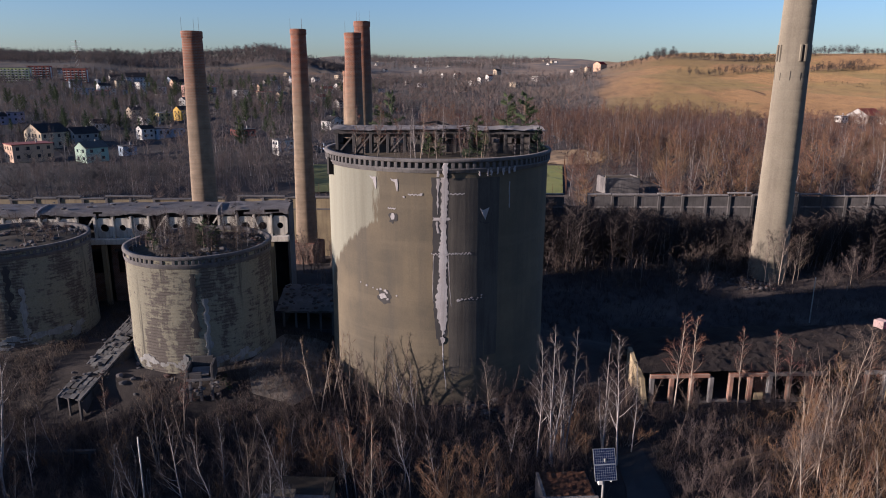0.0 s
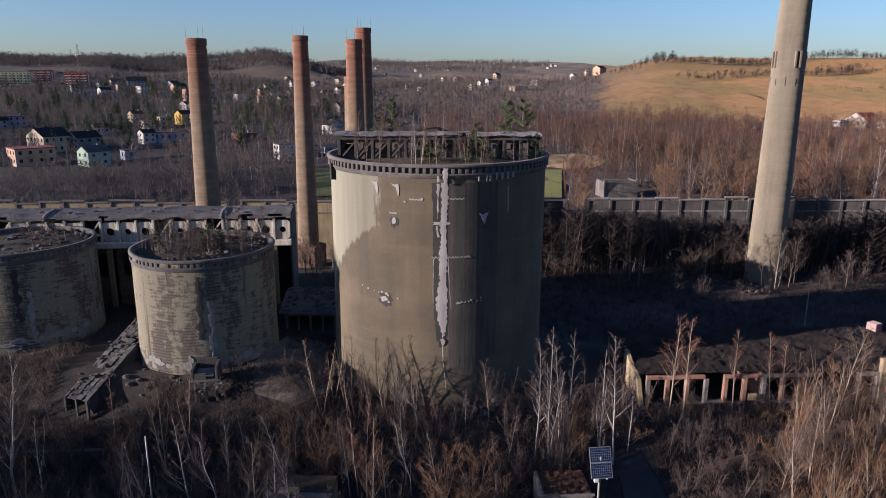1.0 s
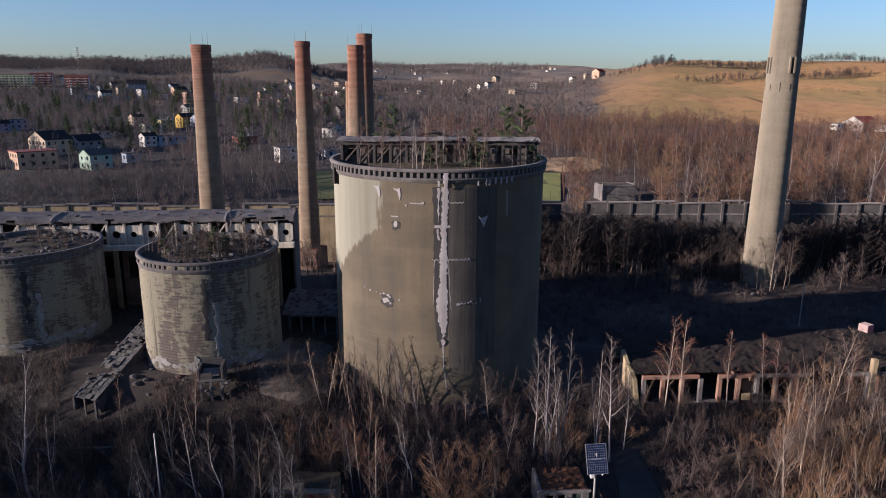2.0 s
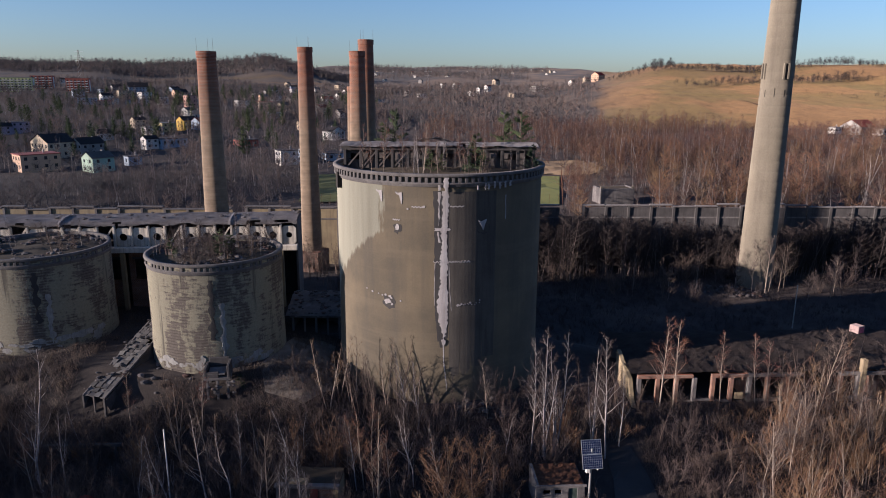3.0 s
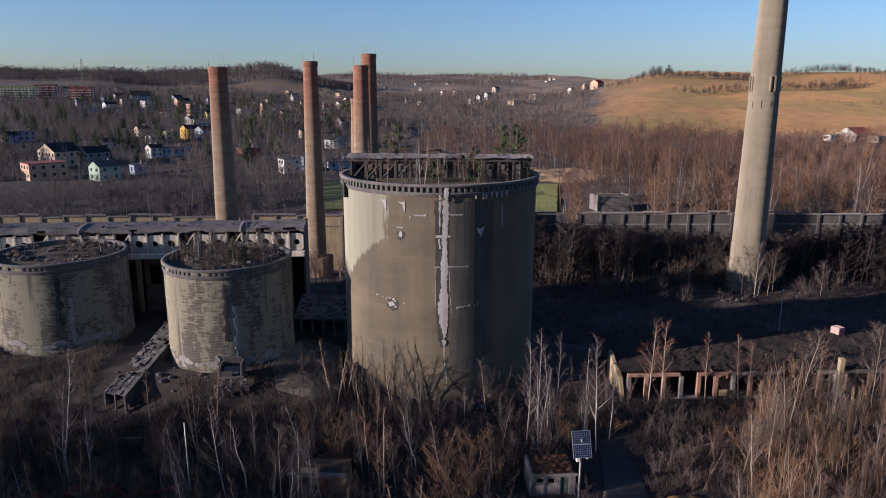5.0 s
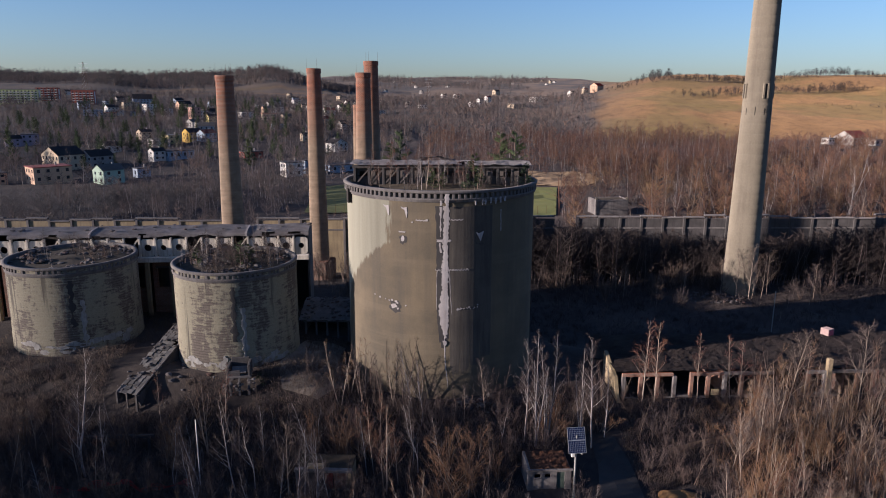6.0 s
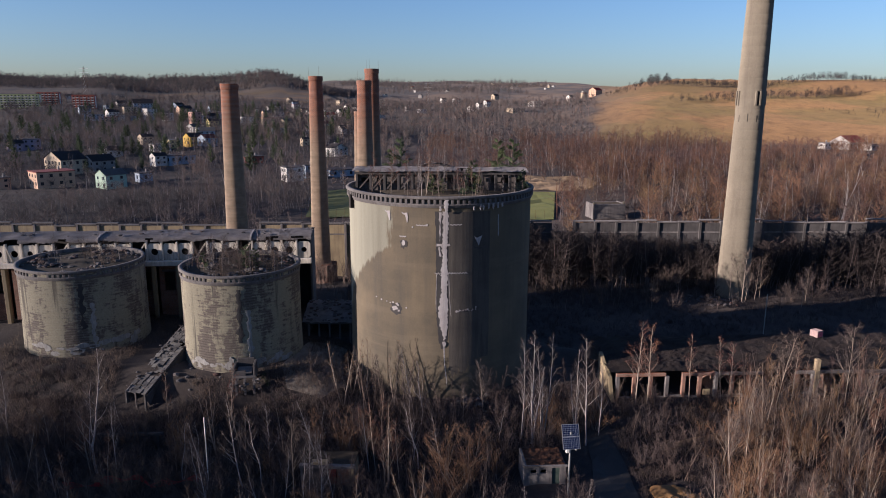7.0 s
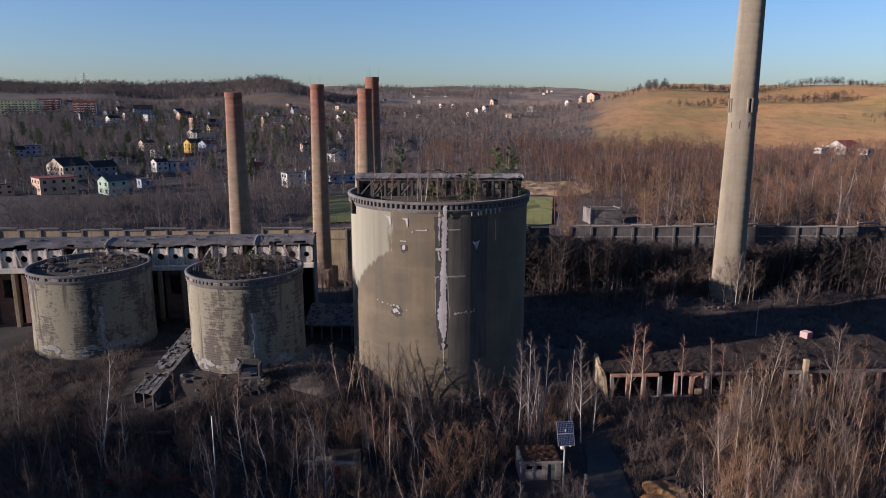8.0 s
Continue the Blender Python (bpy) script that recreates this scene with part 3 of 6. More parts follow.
def roof_gallery():
    """The broken conveyor gallery across the top of the big silo."""
    g = thing("conveyor_gallery", pose(0, 0, 26.5), "ruined open timber and concrete gallery on the silo roof", "gallery")
    rng = random.Random(5)
    x0, x1, y0, y1, h = -11.2, 11.2, -2.6, 2.6, 2.1
    for y, nm in ((y0, "front"), (y1, "back")):
        n = 12
        for i in range(n + 1):
            x = x0 + (x1 - x0) * i / n
            part("post", boxed(x - 0.16, x + 0.16, y - 0.16, y + 0.16, -0.3, h + 0.15, None, 0.03), DARK_CONCRETE, g)
            if i < 4 and y == y0:
                xb = x0 + (x1 - x0) * (i + 1) / n
                part("brace", beam(bmesh.new(), (x + 0.1, y - 0.02, 0.1), (xb - 0.1, y - 0.02, h - 0.1), 0.16), TIMBER, g)
        part("wall_plate", boxed(x0 - 0.3, x1 + 0.3, y - 0.2, y + 0.2, h + 0.15, h + 0.5), DARK_CONCRETE, g)
    for i in range(11):
        xa = x0 + (x1 - x0) * i / 11
        if i in (3, 8):
            continue
        part("wall_panel", boxed(xa + 0.08, xa + 1.95, y1 - 0.1, y1 + 0.05, -0.2, h - (0.1 if i % 3 else 0.8)), DARK_CONCRETE, g)
    for i in range(12):
        xa, xb = x0 + (x1 - x0) * i / 12 + 0.16, x0 + (x1 - x0) * (i + 1) / 12 - 0.16
        if i in (5, 8):
            continue
        ya = y0 + 0.5
        part("infill", boxed(xa, xb, ya, ya + 0.12, -0.3, 1.05 + 0.15 * (i % 2)), TIMBER, g, "weathered plank infill")
        part("infill", boxed(xa, xb, ya, ya + 0.12, 1.75, h + 0.1), TIMBER, g)
        part("infill", boxed(xa, xa + 0.4 + 0.2 * (i % 3), ya + 0.003, ya + 0.11, 1.2, 1.75), TIMBER, g)
    bm = bmesh.new()
    nx, ny = 60, 8
    grid = {}
    for i in range(nx + 1):
        for j in range(ny + 1):
            x = x0 - 0.6 + (x1 - x0 + 1.2) * i / nx
            y = y0 - 0.7 + (y1 - y0 + 1.4) * j / ny
            sag = 0.18 * noise.noise((x * 0.5, y * 0.5, 3.1)) + 0.07 * noise.noise((x * 2, y * 2, 0))
            if j == 0:
                y += 0.25 * noise.noise((x * 1.3, 0, 7))
            grid[i, j] = bm.verts.new((x, y, h + 0.62 + sag + 0.25 * (1 - abs(j - ny / 2) / (ny / 2))))
    for i in range(nx):
        for j in range(ny):
            if noise.noise((i * 0.21, j * 0.5, 9.3)) > 0.52:
                continue
            bm.faces.new((grid[i, j], grid[i + 1, j], grid[i + 1, j + 1], grid[i, j + 1]))
    bmesh.ops.solidify(bm, geom=bm.faces[:], thickness=0.14)
    part("roof_slab", bm, ROOFING, g, "sagging weathered roof slab")
    # the fallen upper roof behind
    bm = bmesh.new()
    grid = {}
    for i in range(31):
        for j in range(7):
            x, y = -9.5 + 13 * i / 30, 3.2 + 5.0 * j / 6
            grid[i, j] = bm.verts.new((x, y, 1.7 + 1.6 * math.exp(-((x + 0.5) / 4.0) ** 2) + 0.3 * noise.noise((x * 0.7, y * 0.7, 1)) - 0.1 * j))
    for i in range(30):
        for j in range(6):
            bm.faces.new((grid[i, j], grid[i + 1, j], grid[i + 1, j + 1], grid[i, j + 1]))
    bmesh.ops.solidify(bm, geom=bm.faces[:], thickness=0.15)
    part("fallen_roof", bm, ROOFING, g, "collapsed roof sheet lying over rubble")
    part("end_wall", boxed(x0 - 0.15, x0 + 0.1, y0, y1, -0.3, h + 0.1), DARK_CONCRETE, g)
    part("end_wall", boxed(x1 - 0.1, x1 + 0.15, y0, y1, -0.3, h + 0.1), DARK_CONCRETE, g)
    return g


def low_silo(x, y, r, base, top, turn, label, view):
    s = thing("low_silo", pose(x, y, 0, 0, 0, turn), label, "silo", "row of low silos")
    bm = bmesh.new()
    lathe(bm, [(r + 0.12, base - 3), (r + 0.1, base + 0.2), (r + 0.05, base + 1.6), (r, base + 3.5), (r, top - 0.8), (r, top - 0.3), (r - 0.28, top - 0.3), (r - 0.28, top - 3)], 96, 0.06)
    part("shell", bm, BLOCK, s, "", True)
    cornice(s, r, top, 76, CONCRETE, 0.42, 0.5, 0.18)
    bm = bmesh.new()
    rings = lathe(bm, [(r - 0.3, top - 0.6), (r * 0.75, top - 0.35), (r * 0.5, top - 0.5), (r * 0.2, top - 0.2)], 48, 1.0)
    bm.faces.new(rings[-1])
    part("roof_deck", bm, MOSS, s, "caved-in top filled with rubble and dead grass", True)
    rng = random.Random(int(x * 10))
    for i in range(240):
        a, d = rng.uniform(0, 6.28), (r - 0.6) * math.sqrt(rng.random())
        k = rng.uniform(0.3, 1.1)
        piece("rubble", STONES[i % 6], s, Matrix.Translation((d * math.cos(a), d * math.sin(a), top - 0.45 + 0.3 * math.sin(a * 3 + d))) @ Matrix.Rotation(rng.uniform(0, 6), 4, "Z") @ Matrix.Diagonal((k, k, k, 1)))
    f = radians(view)
    for i, (a, w, z0, z1, mat, nm, lb) in enumerate((
            (2.0, 5.0, top - 4.6, base + 0.6, LIMEWASH, "lime_streak", "ragged white lime edge of the peeled coat"),
            (-6.5, 6.0, top - 1.8, base + 3.5, DAMP, "bare_patch", "dark strip where the coat has fallen"))):
        n = 9
        rows = [(z0 + (z1 - z0) * k / n, math.degrees(f) + a - w * rng.uniform(0.15, 0.55), math.degrees(f) + a + w * rng.uniform(0.1, 0.5)) for k in range(n + 1)]
        streak(r + 0.06, nm, mat, s, lb, rows, 60 + i, 0.03, 0.34, 1.5)
    for i in range(16):
        blotch(r + 0.08, math.degrees(f) - 54 + 6.5 * i + rng.uniform(-2, 2), base + 0.3 + rng.uniform(0, 1.2), rng.uniform(0.6, 2.4), rng.uniform(0.4, 1.4), 90 + i, LIMEWASH, s, "lime_foot", "white lime bloom at the foot", 0.03)
    return s


big_silo()
roof_gallery()
low_silo(-27.5, -2.3, 7.9, 3.8, 16.5, 0, "squat round blockwork silo with peeling plaster beside the tall silo", 19)
low_silo(-52.2, 3.4, 8.35, 3.8, 15.7, 40, "squat round blockwork silo with lime-stained foot and overgrown top", -10)

# ---- chimneys ----


def brick_chimney(x, y, z0, top, r0, r1, seed, label, base=False):
    c = thing("brick_chimney", pose(x, y, z0, 0, 0, 37 * seed), label, "chimney", "brick chimneys")
    bm = bmesh.new()
    h = top - z0
    prof = [(r0 + (r1 - r0) * k / 24, h * k / 24) for k in range(24)]
    lathe(bm, prof + [(r1, h - 0.9)], 40, 0.02)
    part("shaft", bm, CHIMNEY_BRICK, c, "", True)
    bm = bmesh.new()
    lathe(bm, [(r1, h - 1.0), (r1 + 0.09, h - 0.92), (r1 + 0.1, h - 0.1), (r1 + 0.05, h), (r1 - 0.35, h), (r1 - 0.4, h - 3)], 40, 0.03)
    part("crown", bm, CHIMNEY_BRICK, c, "dark crumbling brick crown")
    for k in range(3):
        a = 2.1 * k + seed
        part("lightning_rod", rod(bmesh.new(), (r1 * math.cos(a), r1 * math.sin(a), h - 1), (r1 * math.cos(a), r1 * math.sin(a), h + 1.9), 0.025, 0.012, 5), RUST, c)
    if base:
        part("plinth", boxed(-2.6, 2.6, -2.6, 2.6, -1, 4.2, None, 0.15), RED_BRICK, c, "square brick plinth")
    return c


brick_chimney(-35.0, 23.0, 0.0, 41.0, 2.15, 1.38, 1, "tapering brick chimney, orange at the top and grey below")
brick_chimney(-25.7, 53.3, -1.0, 43.3, 2.1, 1.40, 2, "tapering brick chimney with brick plinth and rusty bands", True)
brick_chimney(-14.9, 46.5, -1.0, 42.3, 2.0, 1.40, 3, "brick chimney rising behind the silo, sooty crown")
brick_chimney(-14.3, 57.0, -1.0, 45.0, 2.1, 1.48, 4, "tall brick chimney standing behind another")
brick_chimney(-17.4, 62.0, -1.0, 36.0, 1.9, 1.35, 5, "shorter red brick chimney behind the others")


def concrete_chimney(x, y):
    c = thing("concrete_chimney", pose(x, y, -3), "tall pale concrete chimney, far wider than the brick ones", "chimney")
    bm = bmesh.new()
    h, r0, r1 = 76, 3.25, 2.25
    prof = []
    for k in range(39):
        z = h * k / 38
        r = r0 + (r1 - r0) * k / 38
        prof += [(r, z), (r - 0.012, z + 0.02), (r - 0.012, z + 0.06)] if k < 38 else [(r, z), (r - 0.3, z), (r - 0.3, z - 4)]
    lathe(bm, prof, 56)
    part("shaft", bm, PALE_CONCRETE, c, "", True)
    def rad(z):
        return r0 + (r1 - r0) * z / h
    for k in range(4):
        a = radians(4 + 90 * k)
        m = Matrix.Rotation(a, 4, "Z")
        for s in (-0.42, 0.42):
            part("window_jamb", boxed(s - 0.16, s + 0.16, -rad(42) - 0.22, -rad(42) + 0.2, 40.8, 43.6, m, 0.02), PALE_CONCRETE, c)
        # a near-black block paints the dark of the opening on the unpierced shaft
        part("window_slot", boxed(-0.26, 0.26, -rad(42) - 0.03, -rad(42) + 0.4, 40.9, 43.5, m), DARKNESS, c, "dark window slot")
    for k in range(10):
        m = Matrix.Rotation(radians(-30 + 36 * k), 4, "Z")
        # vents too are near-black strips standing for shaded openings
        part("vent_slot", boxed(-0.07, 0.07, -rad(38.5) - 0.01, -rad(38.5) + 0.2, 37.6, 39.2 - 0.3 * (k % 2), m), DARKNESS, c, "narrow dark vent slot")
    bm = bmesh.new()
    for z in np.arange(1, 70, 0.45):
        box(bm, -0.22, 0.22, -rad(z) - 0.16, -rad(z) - 0.13, z, z + 0.03, Matrix.Rotation(radians(100), 4, "Z"))
    part("climbing_rungs", bm, RUST, c, "rusty climbing rungs")
    return c


concrete_chimney(62.5, 44.9)

# ---- the kiln hall behind the low silos ----


def holed_panel(w, h, r, d=0.28):
    """A wall panel with a round opening through it."""
    bm = bmesh.new()
    n = 20
    ang = [2 * math.pi * (i + 0.5) / n for i in range(n)]
    def edge(a):
        c, s = math.cos(a), math.sin(a)
        k = min(w / 2 / max(abs(c), 1e-6), h / 2 / max(abs(s), 1e-6))
        return c * k, s * k
    rings = []
    for y in (0.0, d):
        outer = [bm.verts.new((edge(a)[0], y, edge(a)[1])) for a in ang]
        inner = [bm.verts.new((r * math.cos(a), y, r * math.sin(a))) for a in ang]
        rings.append((outer, inner))
    (fo, fi), (bo, bi) = rings
    for i in range(n):
        j = (i + 1) % n
        bm.faces.new((fo[i], fo[j], fi[j], fi[i]))
        bm.faces.new((bo[j], bo[i], bi[i], bi[j]))
        bm.faces.new((fi[i], fi[j], bi[j], bi[i]))
        bm.faces.new((fo[j], fo[i], bo[i], bo[j]))
    me = bpy.data.meshes.new("wall_panel")
    bm.to_mesh(me)
    bm.free()
    me.materials.append(PLASTER)
    return me


PLASTER = worn("grey_plaster", (0.70, 0.65, 0.56), (0.45, 0.42, 0.36), (0.14, 0.13, 0.115), 1.1, 0.55)


def kiln_hall():
    hall = thing("kiln_hall", pose(-72.0, 9.6, 0, 0, 0, 5.2), "long ruined concrete hall with round openings and a broken roof", "factory hall")
    L, step = 51.5, 2.34
    rng = random.Random(11)
    # wavy roof with a bent front lip
    bm = bmesh.new()
    prof = [(-0.42, 16.45), (-0.34, 16.75), (0.0, 17.0), (1.2, 17.25), (3.4, 17.3), (6.4, 17.1)]
    nx = 130
    grid = {}
    for i in range(nx + 1):
        x = L * i / nx
        cut = 0.55 * max(0, noise.noise((x * 0.35, 2.2, 0))) + 0.12 * noise.noise((x * 2.3, 0, 4))
        for j, (y, z) in enumerate(prof):
            k = cut if j == 0 else 0.12 * noise.noise((x * 0.4, j * 0.9, 5))
            grid[i, j] = bm.verts.new((x, y + (cut * 0.7 if j == 0 else 0), z + k))
    for i in range(nx):
        for j in range(len(prof) - 1):
            if j < 2 and noise.noise((i * 0.11, j * 0.3, 8.8)) > 0.42:
                continue
            bm.faces.new((grid[i, j], grid[i + 1, j], grid[i + 1, j + 1], grid[i, j + 1]))
    bmesh.ops.solidify(bm, geom=bm.faces[:], thickness=0.16)
    part("roof", bm, ROOFING, hall, "cracked concrete roof with broken front lip")
    for x in (18.6, 42.0):
        bm = bmesh.new()
        for j in range(4):
            (y0, z0), (y1, z1) = prof[j], prof[j + 1]
            beam(bm, (x, y0 - 0.03, z0 + 0.05), (x, y1 - 0.03, z1 + 0.1), 0.28)
        part("roof_rib", bm, ROOFING, hall)
    me, me_small = holed_panel(step - 0.3, 2.7, 0.56), holed_panel(step - 0.3, 2.7, 0.44)
    n = int(L / step)
    for i in range(n):
        x = (i + 0.5) * step
        if i in (5, 10, 14, 17):
            # broken out bay with a diagonal stay
            part("stay", beam(bmesh.new(), (x - 0.9, 0.2, 13.4), (x + 0.9, 0.2, 16.0), 0.2), PLASTER, hall)
        else:
            piece("wall_panel", me if i % 3 else me_small, hall, Matrix.Translation((x, 0.1, 14.7)))
        part("pilaster", boxed(x - step / 2 - 0.15, x - step / 2 + 0.15, -0.12, 0.45, 13.3, 16.3, None, 0.03), PLASTER, hall)
        if i % 6 == 2 and i != 14:
            part("bracket", beam(bmesh.new(), (x - step / 2 + 0.1, -0.05, 15.9), (x - step / 2 + 0.8, -0.05, 13.6), 0.16), PLASTER, hall)
    part("ledge", boxed(0, L, -0.7, 0.6, 12.55, 13.3, None, 0.05), PLASTER, hall, "stained concrete ledge under the openings")
    part("floor_slab", boxed(0, L, 0.6, 6.2, 12.6, 12.95), DARK_CONCRETE, hall)
    part("back_wall", boxed(0, L, 6.2, 6.5, -1.0, 16.9), DARK_CONCRETE, hall)
    part("gable_wall", boxed(L - 0.3, L, 0.5, 6.2, 2.0, 16.9), CONCRETE, hall, "cracked gable wall")
    part("gable_wall", boxed(0, 0.3, 0.5, 6.2, 2.0, 16.9), CONCRETE, hall)
    # lower storey: pillars before a brick wall with door openings
    span = 3.75
    x = 0.4
    i = 0
    while x < L - 0.5:
        part("pillar", boxed(x - 0.3, x + 0.3, -0.45, 0.25, 2.0, 12.55, None, 0.05), YELLOW_WALL, hall, "ochre rendered pillar")
        nx_ = x + span
        if nx_ < L:
            mid = (x + nx_) / 2
            for a, b, z0, z1 in ((x + 0.3, mid - 0.85, 2, 12.5), (mid + 0.85, nx_ - 0.3, 2, 12.5), (mid - 0.85, mid + 0.85, 11.2, 12.5), (mid - 0.85, mid + 0.85, 2, 8.0)):
                part("brick_wall", boxed(a, b, 1.4, 1.75, z0, z1), RED_BRICK, hall, "dark red brick infill")
            part("lintel", boxed(mid - 1.05, mid + 1.05, 1.3, 1.4, 11.15, 11.5), CONCRETE, hall)
        x = nx_
        i += 1
    for k in range(26):
        q = rng.uniform(0.4, 1.0)
        piece("rubble", STONES[k % 6], hall, Matrix.Translation((rng.uniform(2, L), rng.uniform(0.3, 5.5), 17.4)) @ Matrix.Diagonal((q, q, q * 0.6, 1)))
    return hall


kiln_hall()


def long_wall(x0, x1, za, zb, y, broken, seed):
    """A tall retaining wall with panels between pilasters."""
    w = thing("retaining_wall", pose(0, y, 0), "long concrete retaining wall with ochre panels, partly broken" if broken else "long concrete retaining wall with ochre panels between pilasters", "wall", "long walls")
    rng = random.Random(seed)
    bay, x = 4.85, x0
    while x < x1:
        z = za + (zb - za) * (x - x0) / (x1 - x0)
        drop = 0.0
        if broken and rng.random() < 0.25:
            drop = rng.uniform(0.6, 2.2)
        part("pilaster", boxed(x - 0.28, x + 0.28, -0.3, 0.5, -3, z - drop * 0.9, None, 0.05), DARK_CONCRETE if broken else CONCRETE, w)
        part("wall_panel", boxed(x + 0.28, x + bay - 0.28, 0.0, 0.4, -3, z - 0.3 - drop), DARK_CONCRETE if broken else YELLOW_WALL, w)
        if not broken or x > 66 or drop < 0.6:
            part("coping", boxed(x - 0.3, x + bay - 0.34, -0.36, 0.56, z + 0.004, z + 0.28, Matrix.Rotation(radians(rng.uniform(-0.3, 0.3)), 4, "Y"), 0.04), CONCRETE, w)
        part("sill_band", boxed(x + 0.28, x + bay - 0.28, -0.12, 0.0, z - 2.6 - drop, z - 2.3 - drop), CONCRETE, w)
        x += bay
    return w


long_wall(-150, -48, 10.3, 10.5, 60.0, False, 1)
long_wall(-40.5, -14, 10.7, 10.9, 60.0, False, 2)
long_wall(12, 150, 11.3, 11.9, 60.0, True, 3)


def old_porch():
    p = thing("loading_shed", pose(-16.4, 3.2, 3.2), "small open concrete shed with rubble-covered roof between the silos", "shed")
    for i in range(5):
        x = -3.1 + 6.2 * i / 4
        part("post", boxed(x - 0.13, x + 0.13, -0.13, 0.13, -1, 2.6, None, 0.02), CONCRETE, p)
    part("beam", boxed(-3.4, 3.4, -0.22, 0.22, 2.6, 2.95, None, 0.03), CONCRETE, p)
    part("back_wall", boxed(-3.3, 3.3, 5.0, 5.3, -1, 4.2), DARK_CONCRETE, p)
    part("side_wall", boxed(-3.35, -3.1, 0.2, 5.0, -1, 2.8), DARK_CONCRETE, p)
    part("low_wall", boxed(-3.4, 3.4, -0.1, 0.15, -1.0, 0.35), DARK_CONCRETE, p)
    bm = bmesh.new()
    grid = {}
    for i in range(29):
        for j in range(15):
            x, y = -4.0 + 7.6 * i / 28, -0.6 + 6.4 * j / 14
            grid[i, j] = bm.verts.new((x, y, 3.0 + 0.25 * j * 0.45 + 0.22 * noise.noise((x * 1.4, y * 1.4, 2)) + 0.1 * noise.noise((x * 4, y * 4, 2))))
    for i in range(28):
        for j in range(14):
            bm.faces.new((grid[i, j], grid[i + 1, j], grid[i + 1, j + 1], grid[i, j + 1]))
    bmesh.ops.solidify(bm, geom=bm.faces[:], thickness=0.2)
    part("roof", bm, ROOFING, p, "roof buried under broken slabs")
    rng = random.Random(4)
    for k in range(90):
        q = rng.uniform(0.25, 0.75)
        x, y = rng.uniform(-3.8, 3.4), rng.uniform(-0.4, 5.6)
        piece("rubble", STONES[k % 6], p, Matrix.Translation((x, y, 3.1 + 0.25 * (y + 0.6) * 0.98)) @ Matrix.Rotation(rng.uniform(0, 6), 4, "Z") @ Matrix.Diagonal((q, q, q * 0.7, 1)))
    return p


old_porch()


def conveyor_shed():
    """A low sloping tunnel between the two squat silos."""
    s = thing("conveyor_tunnel", pose(-38.6, -13.2, 0.7, 0, 0, -18), "collapsed sloping conveyor tunnel with a patchy slab roof", "tunnel")
    L, w, rise = 11.5, 2.9, 5.0
    for side in (-1, 1):
        n = 8
        for i in range(n):
            y = L * i / (n - 1)
            z = rise * i / (n - 1)
            part("post", boxed(side * w / 2 - 0.12, side * w / 2 + 0.12, y - 0.12, y + 0.12, z - 3.5, z + 1.35), DARK_CONCRETE, s)
        part("side_wall", beam(bmesh.new(), (side * w / 2 + side * 0.06, 0.5, -0.3), (side * w / 2 + side * 0.06, L, -0.3 + rise), 0.12, 2.8), DARK_CONCRETE, s)
        part("rail", beam(bmesh.new(), (side * w / 2, 0, 1.35), (side * w / 2, L, 1.35 + rise), 0.18), CONCRETE, s)
    rng = random.Random(8)
    rows = 20
    for i in range(rows):
        y = L * i / rows
        z = 1.5 + rise * i / rows
        for k in range(4):
            if i > 3 and rng.random() < 0.14:
                continue
            x = -w / 2 - 0.15 + (w + 0.3) * k / 4
            m = Matrix.Translation((x + 0.37, y + 0.3, z + rng.uniform(-0.12, 0.1))) @ Matrix.Rotation(radians(23.5 + rng.uniform(-9, 9)), 4, "X") @ Matrix.Rotation(radians(rng.uniform(-9, 9)), 4, "Y") @ Matrix.Rotation(radians(rng.uniform(-10, 10)), 4, "Z")
            part("roof_slab", boxed(-0.36, 0.36, -0.31, 0.31, -0.04, 0.05, m), SLAB, s)
    for k in range(34):
        q, y = rng.uniform(0.25, 0.7), rng.uniform(0.3, L)
        piece("rubble", STONES[k % 6], s, Matrix.Translation((rng.uniform(-w / 2 - 0.5, w / 2 + 0.5), y, 1.6 + rise * y / L)) @ Matrix.Rotation(rng.uniform(0, 6), 4, "Z") @ Matrix.Diagonal((q, q, q * 0.6, 1)))
    part("prop", boxed(-0.08, 0.08, -0.08, 0.08, -2, 1.4), TIMBER, s)
    # floor coloured near-black for the gloom under the slabs
    part("floor", beam(bmesh.new(), (0, 0, -1.2), (0, L, -1.2 + rise), w, 0.2), DARKNESS, s)
    return s


SLAB = per_object("roof_slabs", [(0.112, 0.110, 0.111), (0.045, 0.044, 0.046), (0.134, 0.131, 0.125), (0.075, 0.071, 0.074)], 0.9, 1.5)
conveyor_shed()


